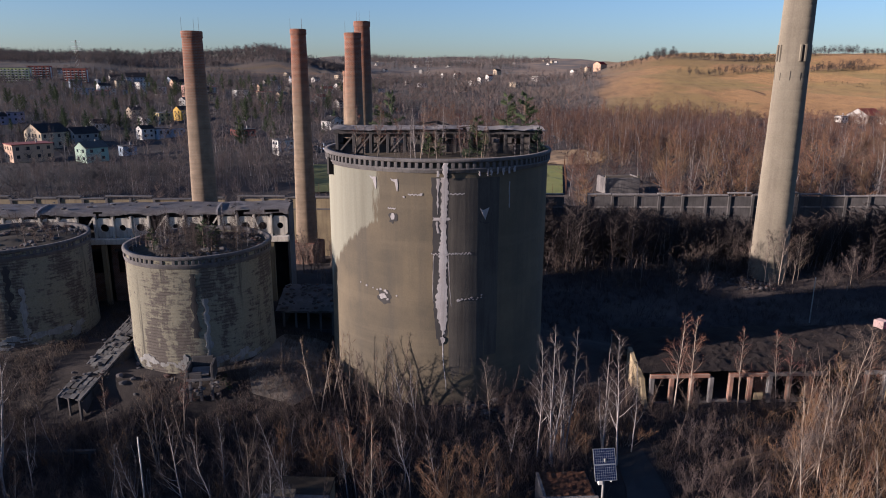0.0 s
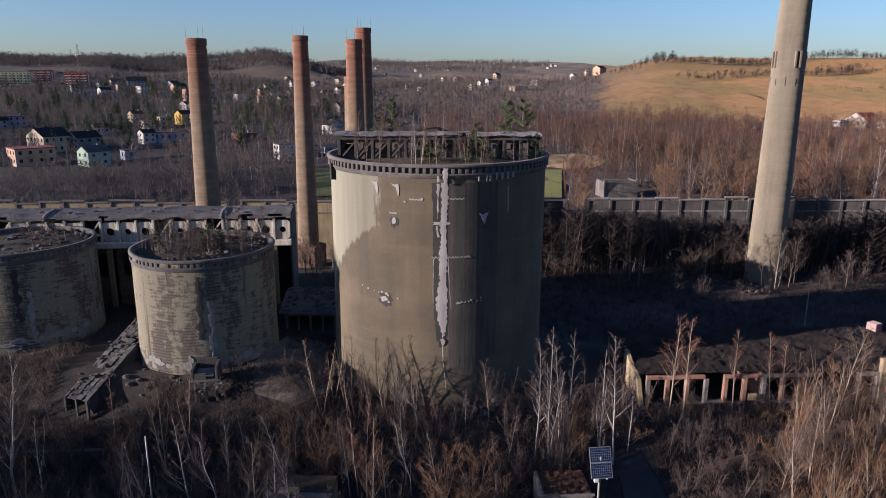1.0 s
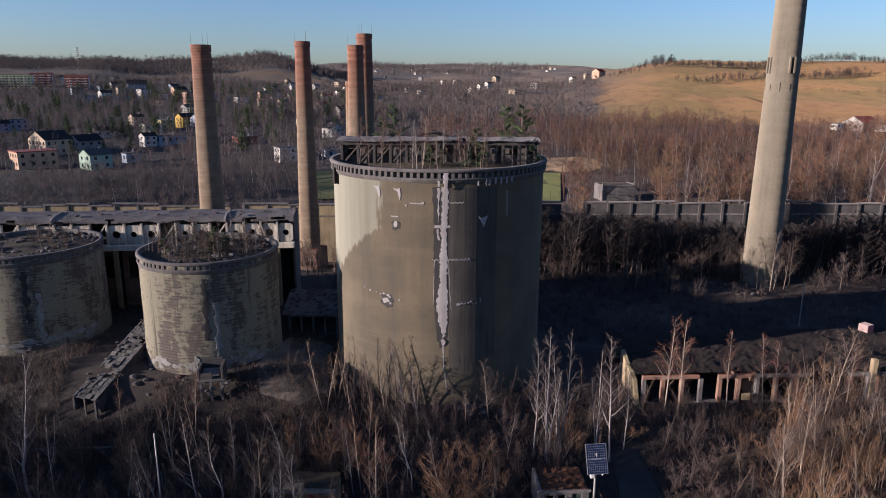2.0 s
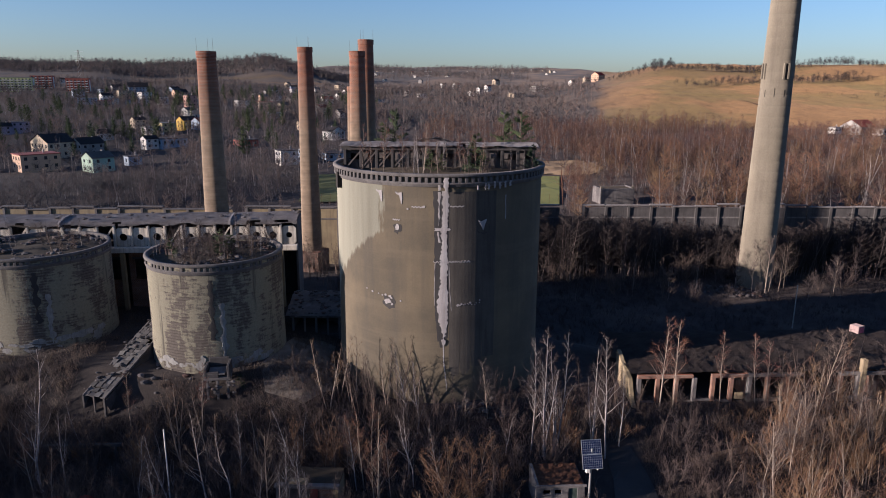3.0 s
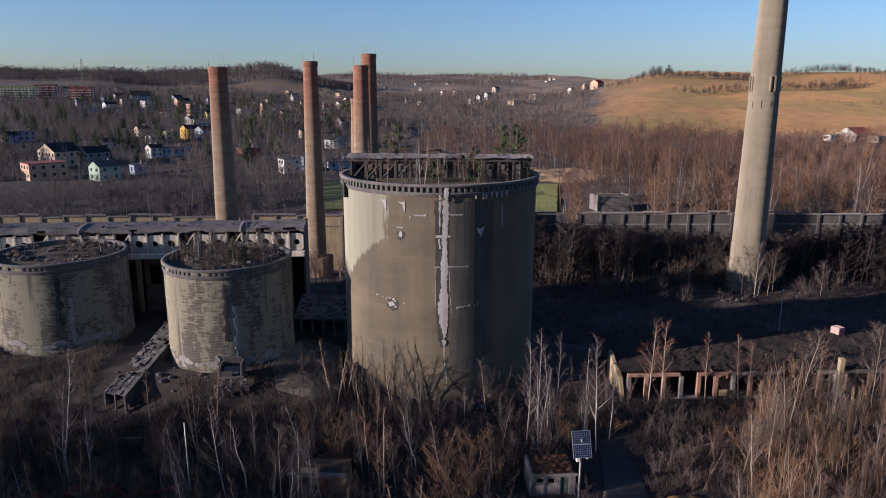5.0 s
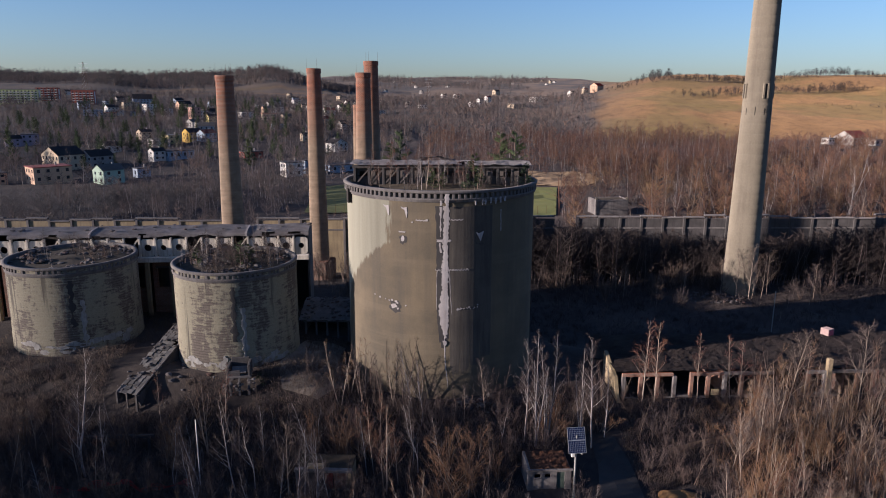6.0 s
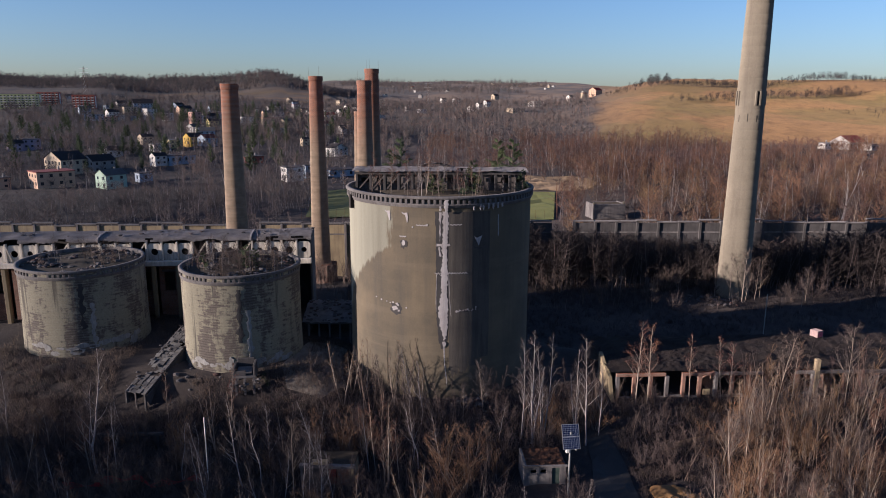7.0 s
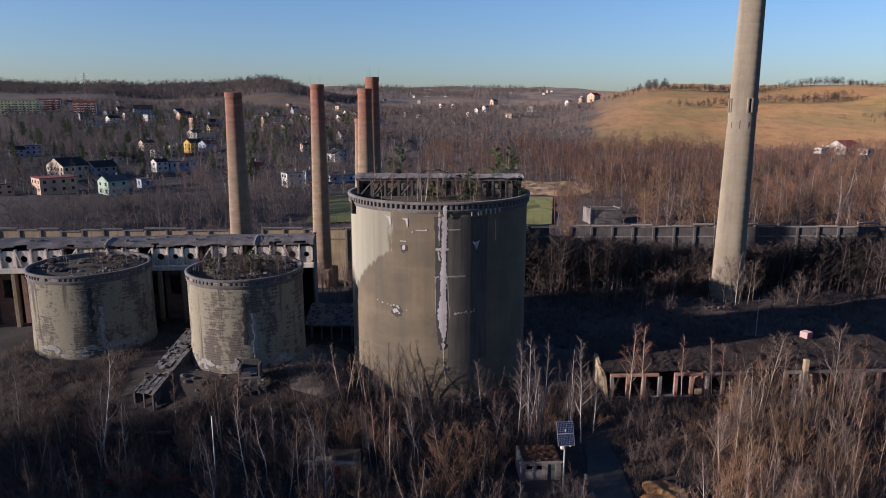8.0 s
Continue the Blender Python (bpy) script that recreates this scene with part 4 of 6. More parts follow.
def broken_bin(x, y):
    b = thing("broken_hopper", pose(x, y, ground_at(x, y) - 0.1, 0, 0, 8), "smashed concrete hopper standing before the squat silo", "hopper")
    for px, py in ((-1.1, -0.9), (1.1, -0.9), (-1.1, 0.9), (1.1, 0.9), (0, -1.0)):
        part("leg", boxed(px - 0.13, px + 0.13, py - 0.13, py + 0.13, -0.6, 1.7, None, 0.02), CONCRETE, b)
    part("slab", boxed(-1.4, 1.4, -1.2, 1.2, 1.7, 2.0, None, 0.04), CONCRETE, b)
    for x0, x1, y0, y1, z1 in ((-1.4, -1.1, -1.2, 1.2, 3.1), (1.1, 1.4, -1.2, 1.0, 3.4), (-1.1, 1.1, 0.9, 1.2, 3.6), (-1.1, 0.2, -1.2, -0.9, 2.7)):
        part("wall", boxed(x0, x1, y0, y1, 2.0, z1, None, 0.05), DARK_CONCRETE, b)
    part("fallen_lid", boxed(-0.9, 0.9, -0.8, 0.7, 2.5, 2.66, Matrix.Rotation(radians(9), 4, "X")), CONCRETE, b, "pale broken slab lying inside")
    rng = random.Random(3)
    for k in range(30):
        q = rng.uniform(0.25, 0.6)
        piece("rubble", STONES[k % 6], b, Matrix.Translation((rng.uniform(-1.8, 1.8), rng.uniform(-2.0, -0.9), rng.uniform(0.0, 1.6))) @ Matrix.Diagonal((q, q, q, 1)))
    return b


broken_bin(-24.8, -12.3)


def ruin():
    """The long roofless-looking store at the edge of the yard: a flat earth-covered roof on pillars."""
    r = thing("ruined_store", pose(22.6, -10.2, -0.2, 0, 0, 2.5), "long low ruined brick store with earth-covered flat roof", "ruin")
    L, D, h = 46.0, 13.0, 3.5
    bm = bmesh.new()
    # end wall, broken along a slant
    ys, zs = [-1.4, -0.6, 0.4, 1.3, 2.5, 3.6, 4.7, 5.3], [0.4, 1.1, 3.0, 3.3, 3.7, 4.0, 4.6, 4.7]
    lo = [[bm.verts.new((x, y, -1.5)) for y in ys] for x in (-0.25, 0.2)]
    hi = [[bm.verts.new((x, y, z)) for y, z in zip(ys, zs)] for x in (-0.25, 0.2)]
    for i in range(len(ys) - 1):
        bm.faces.new((lo[0][i + 1], lo[0][i], hi[0][i], hi[0][i + 1]))
        bm.faces.new((lo[1][i], lo[1][i + 1], hi[1][i + 1], hi[1][i]))
        bm.faces.new((hi[0][i], hi[1][i], hi[1][i + 1], hi[0][i + 1]))
    bm.faces.new((lo[0][0], lo[1][0], hi[1][0], hi[0][0]))
    bm.faces.new((lo[1][-1], lo[0][-1], hi[0][-1], hi[1][-1]))
    part("end_wall", bm, YELLOW_WALL, r, "broken pale end wall")
    part("back_wall", boxed(0.2, L, D - 0.4, D, -1.5, h - 0.2), CONCRETE, r)
    part("cross_wall", boxed(14.2, 14.5, 0.4, D - 0.4, -1, h - 0.1), RED_BRICK, r)
    part("cross_wall", boxed(30.2, 30.5, 0.4, D - 0.4, -1, h - 0.1), RED_BRICK, r)
    x, i = 0.9, 0
    while x < L:
        gone = i in (9, 10, 13)
        if not gone:
            part("pillar", boxed(x - 0.22, x + 0.22, -0.2, 0.3, -1, h - 0.35, None, 0.03), RED_BRICK if i % 3 else CONCRETE, r, "brick pillar")
        if i not in (3, 9, 10):
            part("lintel", boxed(x - 0.22 + 0.003, x + 2.0, -0.15, 0.25, h - 0.35, h + 0.05, None, 0.03), RED_BRICK if i < 6 else CONCRETE, r, "rust-red lintel")
        if i % 4 != 1:
            part("sill_wall", boxed(x + 0.22, x + 2.0, -0.12, 0.22, -1, 0.25 + 0.2 * (i % 2)), CONCRETE, r)
        x += 2.22
        i += 1
    bm = bmesh.new()
    grid = {}
    nx, ny = 90, 26
    for a in range(nx + 1):
        for b_ in range(ny + 1):
            px, py = -0.1 + (L + 0.3) * a / nx, 0.1 + D * b_ / ny
            grid[a, b_] = bm.verts.new((px, py, h + 0.3 + 0.22 * noise.noise((px * 0.5, py * 0.5, 1)) + 0.1 * noise.noise((px * 2, py * 2, 6)) + 0.02 * py))
    for a in range(nx):
        for b_ in range(ny):
            bm.faces.new((grid[a, b_], grid[a + 1, b_], grid[a + 1, b_ + 1], grid[a, b_ + 1]))
    bmesh.ops.solidify(bm, geom=bm.faces[:], thickness=0.3)
    part("roof", bm, EARTH, r, "flat roof under brown earth and dry grass")
    part("tall_pier", boxed(27.6, 28.2, -0.4, 0.3, -1, 5.2, None, 0.06), YELLOW_WALL, r, "tall pale pier left standing")
    part("debris_board", boxed(12.3, 13.3, -0.5, -0.4, 0.6, 1.4), YELLOW_WALL, r)
    return r


ruin()
cube = thing("painted_block", pose(57.1, 3.3, 3.75, 0, 0, 25), "white concrete block with pink painted front", "concrete block")
part("block", boxed(-0.65, 0.65, -0.65, 0.65, 0, 1.1, None, 0.06), plain("pinkish_concrete", (0.30, 0.22, 0.21), 0.9, 0, 0.4, 2), cube)
part("painted_front", boxed(-0.5, 0.5, -0.662, -0.652, 0.15, 0.95), plain("pink_paint", (0.55, 0.12, 0.16), 0.7, 0, 0.6, 3), cube, "faded pink paint")


def small_hut(x, y):
    h = thing("guard_hut", pose(x, y, ground_at(x + 2, y + 1) - 0.05, 0, 0, 2), "small derelict hut with a mossy flat roof", "hut")
    W, D, H = 4.5, 3.6, 2.2
    part("left_wall", boxed(0, 0.25, 0, D, -0.5, H + 0.25), CONCRETE, h)
    part("right_wall", boxed(W - 0.25, W, 0, D, -0.5, H), CONCRETE, h)
    part("back_wall", boxed(0.25, W - 0.25, D - 0.25, D, -0.5, H), CONCRETE, h)
    for x0, x1, z0, z1 in ((0.25, 0.7, -0.5, H), (0.7, 1.35, -0.5, 1.35), (0.7, 1.35, 1.85, H), (1.35, 1.75, -0.5, H), (1.75, 2.4, -0.5, 1.35), (1.75, 2.4, 1.85, H),
                           (2.4, 3.0, -0.5, H), (3.0, 3.85, 2.0, H), (3.85, W - 0.25, -0.5, H)):
        part("front_wall", boxed(x0, x1, 0, 0.25, z0, z1), CONCRETE, h)
    part("door", boxed(3.0, 3.85, 0.12, 0.17, -0.2, 2.0), plain("green_door_paint", (0.05, 0.07, 0.06), 0.6), h, "dark green metal door")
    part("parapet", boxed(-0.15, W + 0.15, -0.2, 0.02, H + 0.004, H + 0.2, None, 0.03), CONCRETE, h, "chipped concrete roof edge")
    bm = bmesh.new()
    grid = {}
    for i in range(19):
        for j in range(15):
            px, py = 0.1 + (W - 0.2) * i / 18, 0.05 + (D + 0.1) * j / 14
            grid[i, j] = bm.verts.new((px, py, H + 0.12 + 0.12 * noise.noise((px * 2, py * 2, 4))))
    for i in range(18):
        for j in range(14):
            bm.faces.new((grid[i, j], grid[i + 1, j], grid[i + 1, j + 1], grid[i, j + 1]))
    bmesh.ops.solidify(bm, geom=bm.faces[:], thickness=0.12)
    part("roof", bm, plain("rusty_moss", (0.17, 0.085, 0.05), 0.95, 0, 0.55, 2.5), h, "flat roof under reddish moss and leaves")
    return h


small_hut(8.8, -28.7)


def bunker(x, y):
    b = thing("brick_shelter", pose(x, y, ground_at(x + 2, y) - 0.1, 0, 0, -3), "half-buried brick shelter with crumbling concrete lintel", "shelter")
    W = 5.4
    part("front_wall", boxed(0, 2.6, 0, 0.3, -0.5, 2.1), DARK_CONCRETE, b)
    part("front_wall", boxed(3.6, W - 0.5, 0, 0.3, -0.5, 2.1), RED_BRICK, b)
    part("side_wall", boxed(W - 0.5, W, -0.1, 3.0, -0.5, 2.2), YELLOW_WALL, b)
    part("side_wall", boxed(-0.3, 0, 0, 3.0, -0.5, 2.2), CONCRETE, b)
    part("back_wall", boxed(0, W - 0.5, 2.7, 3.0, -0.5, 2.2), DARK_CONCRETE, b)
    part("lintel", boxed(-0.4, W + 0.1, -0.25, 0.35, 2.2, 2.5, None, 0.04), CONCRETE, b, "chipped lintel")
    part("roof", boxed(-0.3, W, 0.36, 3.1, 2.2, 2.42), MOSS, b)
    part("capping", boxed(0.9, 2.6, -0.1, 0.6, 2.504, 2.85, None, 0.06), YELLOW_WALL, b, "sunlit ochre lump on the roof")
    part("door", boxed(2.7, 3.5, 0.1, 0.16, -0.3, 2.0), plain("red_door", (0.12, 0.03, 0.03), 0.8), b, "faded red door")
    return b


bunker(-14.6, -28.6)

# ---- mast, posts and small things of the yard ----
PANEL = plain("solar_glass", (0.007, 0.012, 0.042), 0.25, 0.0, 0.3, 1)


def solar_mast(x, y):
    g = ground_at(x, y)
    s = thing("solar_mast", pose(x, y, g, 0, 0, 6), "grey steel mast carrying two blue solar panels", "mast")
    part("pole", rod(bmesh.new(), (0, 0, -0.3), (0, 0, 7.5), 0.12, 0.085, 12), STEEL, s)
    part("junction_box", boxed(-0.45, -0.12, -0.2, 0.1, 5.3, 5.75, None, 0.02), WHITE, s, "white control box")
    part("lamp_arm", rod(bmesh.new(), (0.05, 0, 5.75), (0.4, -0.35, 5.85), 0.03, 0.03, 6), STEEL, s)
    part("lamp", rod(bmesh.new(), (0.3, -0.3, 5.86), (0.52, -0.42, 5.78), 0.09, 0.11, 8), WHITE, s)
    tilt = Matrix.Translation((-0.02, -0.12, 7.05)) @ Matrix.Rotation(radians(-24), 4, "X") @ Matrix.Rotation(radians(90), 4, "X")
    for k, dz in enumerate((-0.62, 0.62)):
        p = part("solar_panel", boxed(-0.85, 0.85, dz - 0.57, dz + 0.57, -0.02, 0.02, tilt), PANEL, s, "dark blue solar panel")
        for a, b, c, d in ((-0.88, 0.88, 0.57, 0.6), (-0.88, 0.88, -0.6, -0.57), (-0.88, -0.85, -0.57, 0.57), (0.85, 0.88, -0.57, 0.57)):
            part("panel_frame", boxed(a, b, dz + c, dz + d, -0.03, 0.03, tilt), STEEL, p)
        for q in range(1, 10):
            u = -0.85 + 1.7 * q / 10
            part("cell_line", boxed(u - 0.006, u + 0.006, dz - 0.56, dz + 0.56, 0.021, 0.024, tilt), STEEL, p)
        for q in range(1, 6):
            u = dz - 0.57 + 1.14 * q / 6
            part("cell_line", boxed(-0.84, 0.84, u - 0.006, u + 0.006, 0.0245, 0.027, tilt), STEEL, p)
    part("bracket", boxed(-0.4, 0.4, -0.05, 0.05, -0.1, -0.03, tilt), STEEL, s)
    return s


solar_mast(13.0, -31.4)


def post(x, y, h, r, mat, label, lean=(0, 0), name="post_mast"):
    p = thing(name, pose(x, y, ground_at(x, y) - 0.1), label, "post")
    part("pole", rod(bmesh.new(), (0, 0, 0), (lean[0], lean[1], h), r, r * 0.75, 8), mat, p)
    part("cap", rod(bmesh.new(), (lean[0], lean[1], h - 0.02), (lean[0], lean[1], h + 0.08), r * 0.9, r * 0.5, 8), mat, p)
    return p


post(-25.0, -27.6, 7.4, 0.075, WHITE, "slim white painted metal post standing in scrub", name="white_post")
post(57.5, 20.0, 7.3, 0.09, STEEL, "thin grey lighting post in the shaded yard", name="yard_post")


def sheet(name, outline, lift, mat, label, category, kind="structure", step=1.5):
    """A thin ground cover draped over the terrain inside an outline of the plan."""
    bm = bmesh.new()
    f = bm.faces.new([bm.verts.new((x, y, 0)) for x, y in outline])
    xs, ys = [p[0] for p in outline], [p[1] for p in outline]
    for axis, lo, hi in ((0, min(xs), max(xs)), (1, min(ys), max(ys))):
        for c in np.arange(lo + step, hi, step):
            co = (c, 0, 0) if axis == 0 else (0, c, 0)
            no = (1, 0, 0) if axis == 0 else (0, 1, 0)
            bmesh.ops.bisect_plane(bm, geom=bm.verts[:] + bm.edges[:] + bm.faces[:], plane_co=co, plane_no=no)
    for v in bm.verts:
        v.co.z = ground_at(v.co.x, v.co.y) + lift
    me = bpy.data.meshes.new(name)
    bm.to_mesh(me)
    bm.free()
    me.materials.append(mat)
    return tagged(new(name, me), label, category, kind=kind)


sheet("road", [(15.6, -60), (20.4, -60), (20.2, -40), (20.6, -30), (20.9, -24), (20.3, -18.5), (17.6, -19), (17.2, -24), (16.0, -30), (15.2, -40)], 0.10,
      worn("wet_asphalt", (0.036, 0.035, 0.034), (0.024, 0.024, 0.024), (0.055, 0.052, 0.048), 1.2, 0.0, 0.65), "cracked dark asphalt track in shade", "road")
sheet("dusty_slope", [(-21, -9), (-19.5, -13), (-15, -14.5), (-12, -12), (-13, -7), (-13.4, 0), (-19, 1), (-20, -4)], 0.12, worn("crushed_lime_soil", (0.20, 0.175, 0.145), (0.12, 0.10, 0.08), (0.07, 0.06, 0.05), 1.4, 0.0), "dusty slope of crushed lime and rubble between the silos", "slope", step=1.0)
sheet("path", [(26, -21.8), (34, -19.2), (42, -17.6), (42, -16.8), (34, -18.2), (26, -20.6)], 0.10, worn("dusty_path", (0.23, 0.17, 0.11), (0.17, 0.12, 0.08), (0.1, 0.08, 0.05), 1.2, 0.1), "trodden sandy path", "path")
sheet("bare_clearing", [(26, 192), (62, 190), (74, 214), (70, 238), (40, 240), (24, 216)], 0.3, worn("sandy_soil", (0.20, 0.145, 0.085), (0.14, 0.10, 0.062), (0.09, 0.068, 0.045), 0.25, 0.0), "bare sandy clearing with dry grass behind the pitch", "clearing", step=3)
sheet("sports_pitch", [(-43, 128), (38, 124), (49, 186), (-50, 190)], 0.35, worn("mown_grass", (0.090, 0.095, 0.030), (0.066, 0.076, 0.025), (0.085, 0.078, 0.030), 0.3, 0.0), "flat green sports pitch", "pitch", step=6)


def sand_bank(x, y):
    s = thing("sand_bank", pose(x, y, ground_at(x, y) - 0.3), "cut bank of orange sandy clay", "bank")
    bm = bmesh.new()
    bmesh.ops.create_icosphere(bm, subdivisions=4, radius=1.0)
    for v in bm.verts:
        n = noise.noise(v.co * 1.7) * 0.35 + noise.noise(v.co * 5) * 0.1
        v.co = Vector((v.co.x * 2.6, v.co.y * 3.6, v.co.z * 1.5)) * (1 + 1.5 * n)
    part("bank", bm, plain("orange_clay", (0.220, 0.124, 0.047), 0.95, 0, 0.5, 1.5), s, "", True)
    return s


sand_bank(24.2, -32.6)


def net_fence(x0, x1, y, seed):
    f = thing("safety_net", pose(0, 0, 0), "sagging red plastic safety netting along the scrub", "netting")
    mat = plain("red_netting", (0.32, 0.025, 0.03), 0.6)
    rng = random.Random(seed)
    n = 26
    top, bot = [], []
    bm = bmesh.new()
    for i in range(n + 1):
        x = x0 + (x1 - x0) * i / n
        yy = y + 0.5 * math.sin(x * 0.7) + 0.2 * math.sin(x * 2.3)
        g = ground_at(x, yy)
        top.append(Vector((x, yy, g + 0.75 + 0.3 * math.sin(x * 1.9))))
        bot.append(Vector((x, yy + 0.05, g + 0.25 + 0.2 * math.sin(x * 1.3))))
    for i in range(n):
        for k in range(5):
            a, b = top[i].lerp(bot[i], k / 4), top[i + 1].lerp(bot[i + 1], k / 4)
            beam(bm, a, b, 0.05)
        beam(bm, top[i], bot[i], 0.05)
    part("netting", bm, mat, f)
    for i in range(0, n, 6):
        part("stake", rod(bmesh.new(), bot[i] - Vector((0, 0, 0.5)), top[i] + Vector((0, 0, 0.15)), 0.03, 0.03, 6), RUST, f)
    return f


net_fence(-40, -25.6, -28.6, 2)


def rubble_heap(x, y, r, n, seed, label):
    h = thing("rubble_heap", pose(x, y, 0), label, "rubble", "rubble heaps")
    rng = random.Random(seed)
    for k in range(n):
        a, d = rng.uniform(0, 6.28), r * math.sqrt(rng.random())
        q = rng.uniform(0.3, 1.0)
        px, py = d * math.cos(a) * 1.6, d * math.sin(a)
        piece("rubble", STONES[k % 6], h, Matrix.Translation((px, py, ground_at(x + px, y + py) + q * 0.15)) @ Matrix.Rotation(rng.uniform(0, 6), 4, "Z") @ Matrix.Diagonal((q, q, q, 1)))


rubble_heap(56, 40, 4.5, 70, 1, "heap of pale broken concrete by the chimney foot")
rubble_heap(5.5, -13.6, 2.0, 50, 2, "pale rubble fallen at the foot of the tall silo")
rubble_heap(-12, -8.5, 3.0, 40, 3, "scattered rubble on the bank beside the silo")
rubble_heap(-34, -9.5, 4.0, 30, 5, "scattered rubble below the squat silos")


def rail_bench(x, y, turn):
    """A row of old concrete trestles half hidden in the scrub."""
    b = thing("concrete_trestle", pose(x, y, ground_at(x, y), 0, 0, turn), "low overgrown concrete trestle in the scrub", "trestle")
    part("beam", boxed(-4, 4, -0.2, 0.2, 1.3, 1.65, None, 0.04), DARK_CONCRETE, b)
    for i in range(4):
        px = -3.4 + 2.25 * i
        part("post", boxed(px - 0.15, px + 0.15, -0.15, 0.15, -0.4, 1.3), DARK_CONCRETE, b)


rail_bench(-36.5, -20.5, 3)

# ---- town ----
WINDOW = plain("window_glass", (0.02, 0.025, 0.035), 0.15)
TILE_DARK = plain("dark_roof", (0.055, 0.05, 0.055), 0.8, 0, 0.3, 1)
TILE_RED = plain("red_roof", (0.26, 0.075, 0.06), 0.8, 0, 0.3, 1)
TILE_GREY = plain("grey_roof", (0.17, 0.165, 0.165), 0.8, 0, 0.3, 1)
WALLS = {"white": (0.544, 0.528, 0.496), "cream": (0.480, 0.400, 0.288), "yellow": (0.496, 0.336, 0.056), "pale yellow": (0.496, 0.424, 0.208), "pink": (0.464, 0.288, 0.232),
         "mint green": (0.360, 0.464, 0.376), "pale blue": (0.304, 0.360, 0.432), "mauve": (0.336, 0.288, 0.352), "grey": (0.288, 0.272, 0.256), "peach": (0.480, 0.336, 0.232),
         "brick red": (0.264, 0.080, 0.056), "lime green": (0.376, 0.416, 0.208)}
PAINT = {k: plain(k.replace(" ", "_") + "_render", v, 0.85, 0, 0.14, 0.8) for k, v in WALLS.items()}
ROOFS = {"bright red": plain("bright_red_roof", (0.50, 0.04, 0.02), 0.7, 0, 0.2, 1), "dark": TILE_DARK, "red": TILE_RED, "grey": TILE_GREY}


def house(x, y, w, h, colour, roof="dark", flat=False, turn=20, depth=None, category="house"):
    """A house of w metres front and h metres to the eaves, with roof, chimney and its windows."""
    g = ground_at(x, y) - 0.6
    word = "flat" if flat else "pitched"
    t = thing("house", pose(x, y, g, 0, 0, turn + 16), f"{colour} rendered house with {word} {roof} roof", category, "houses of the town")
    d = depth or w * 0.85
    h = h + 0.6
    part("wall", boxed(-w / 2, w / 2, -d / 2, d / 2, -2.5, h), PAINT[colour], t)
    if flat:
        part("roof", boxed(-w / 2 - 0.3, w / 2 + 0.3, -d / 2 - 0.3, d / 2 + 0.3, h, h + 0.35), ROOFS[roof], t)
        top = h + 0.3
    else:
        k = min(w, d) * 0.30
        bm = bmesh.new()
        a, b = w / 2 + 0.4, d / 2 + 0.4
        v = [bm.verts.new(p) for p in ((-a, -b, h - 0.1), (a, -b, h - 0.1), (a, b, h - 0.1), (-a, b, h - 0.1), (-a, 0, h + k), (a, 0, h + k))]
        for f in ((0, 1, 5, 4), (2, 3, 4, 5)):
            bm.faces.new([v[i] for i in f])
        bmesh.ops.solidify(bm, geom=bm.faces[:], thickness=0.2)
        part("roof", bm, ROOFS[roof], t)
        for s in (-1, 1):
            bm = bmesh.new()
            e = s * w / 2
            q = [bm.verts.new(p) for p in ((e, -d / 2, h), (e, d / 2, h), (e, 0, h + k * 0.97), (e - s * 0.2, -d / 2, h), (e - s * 0.2, d / 2, h), (e - s * 0.2, 0, h + k * 0.97))]
            for f in ((0, 1, 2), (5, 4, 3), (0, 3, 4, 1), (1, 4, 5, 2), (2, 5, 3, 0)):
                bm.faces.new([q[i] for i in f])
            part("gable", bm, PAINT[colour], t)
        top = h + k * 0.6
    part("chimney", boxed(w * 0.18, w * 0.18 + 0.6, -0.3, 0.3, top - 0.6, top + 1.5), PAINT["grey"], t)
    floors = max(1, round((h - 0.6) / 3.0))
    fh = (h - 0.6) / floors
    for fl in range(floors):
        z = 0.6 + fl * fh + fh * 0.35
        for face, span in (("y", w), ("x", d)):
            n = max(1, int(span / 3.2))
            for i in range(n):
                u = (i + 0.5) / n * span - span / 2
                for sgn in ((-1,) if face == "y" else (-1, 1)):
                    wn_ = min(0.6, span / n * 0.22)
                    if face == "y":
                        part("window", boxed(u - wn_, u + wn_, sgn * d / 2 - 0.04, sgn * d / 2 + 0.05, z, z + fh * 0.42), WINDOW, t)
                    else:
                        part("window", boxed(sgn * w / 2 - 0.04, sgn * w / 2 + 0.05, u - wn_, u + wn_, z, z + fh * 0.42), WINDOW, t)
    return t


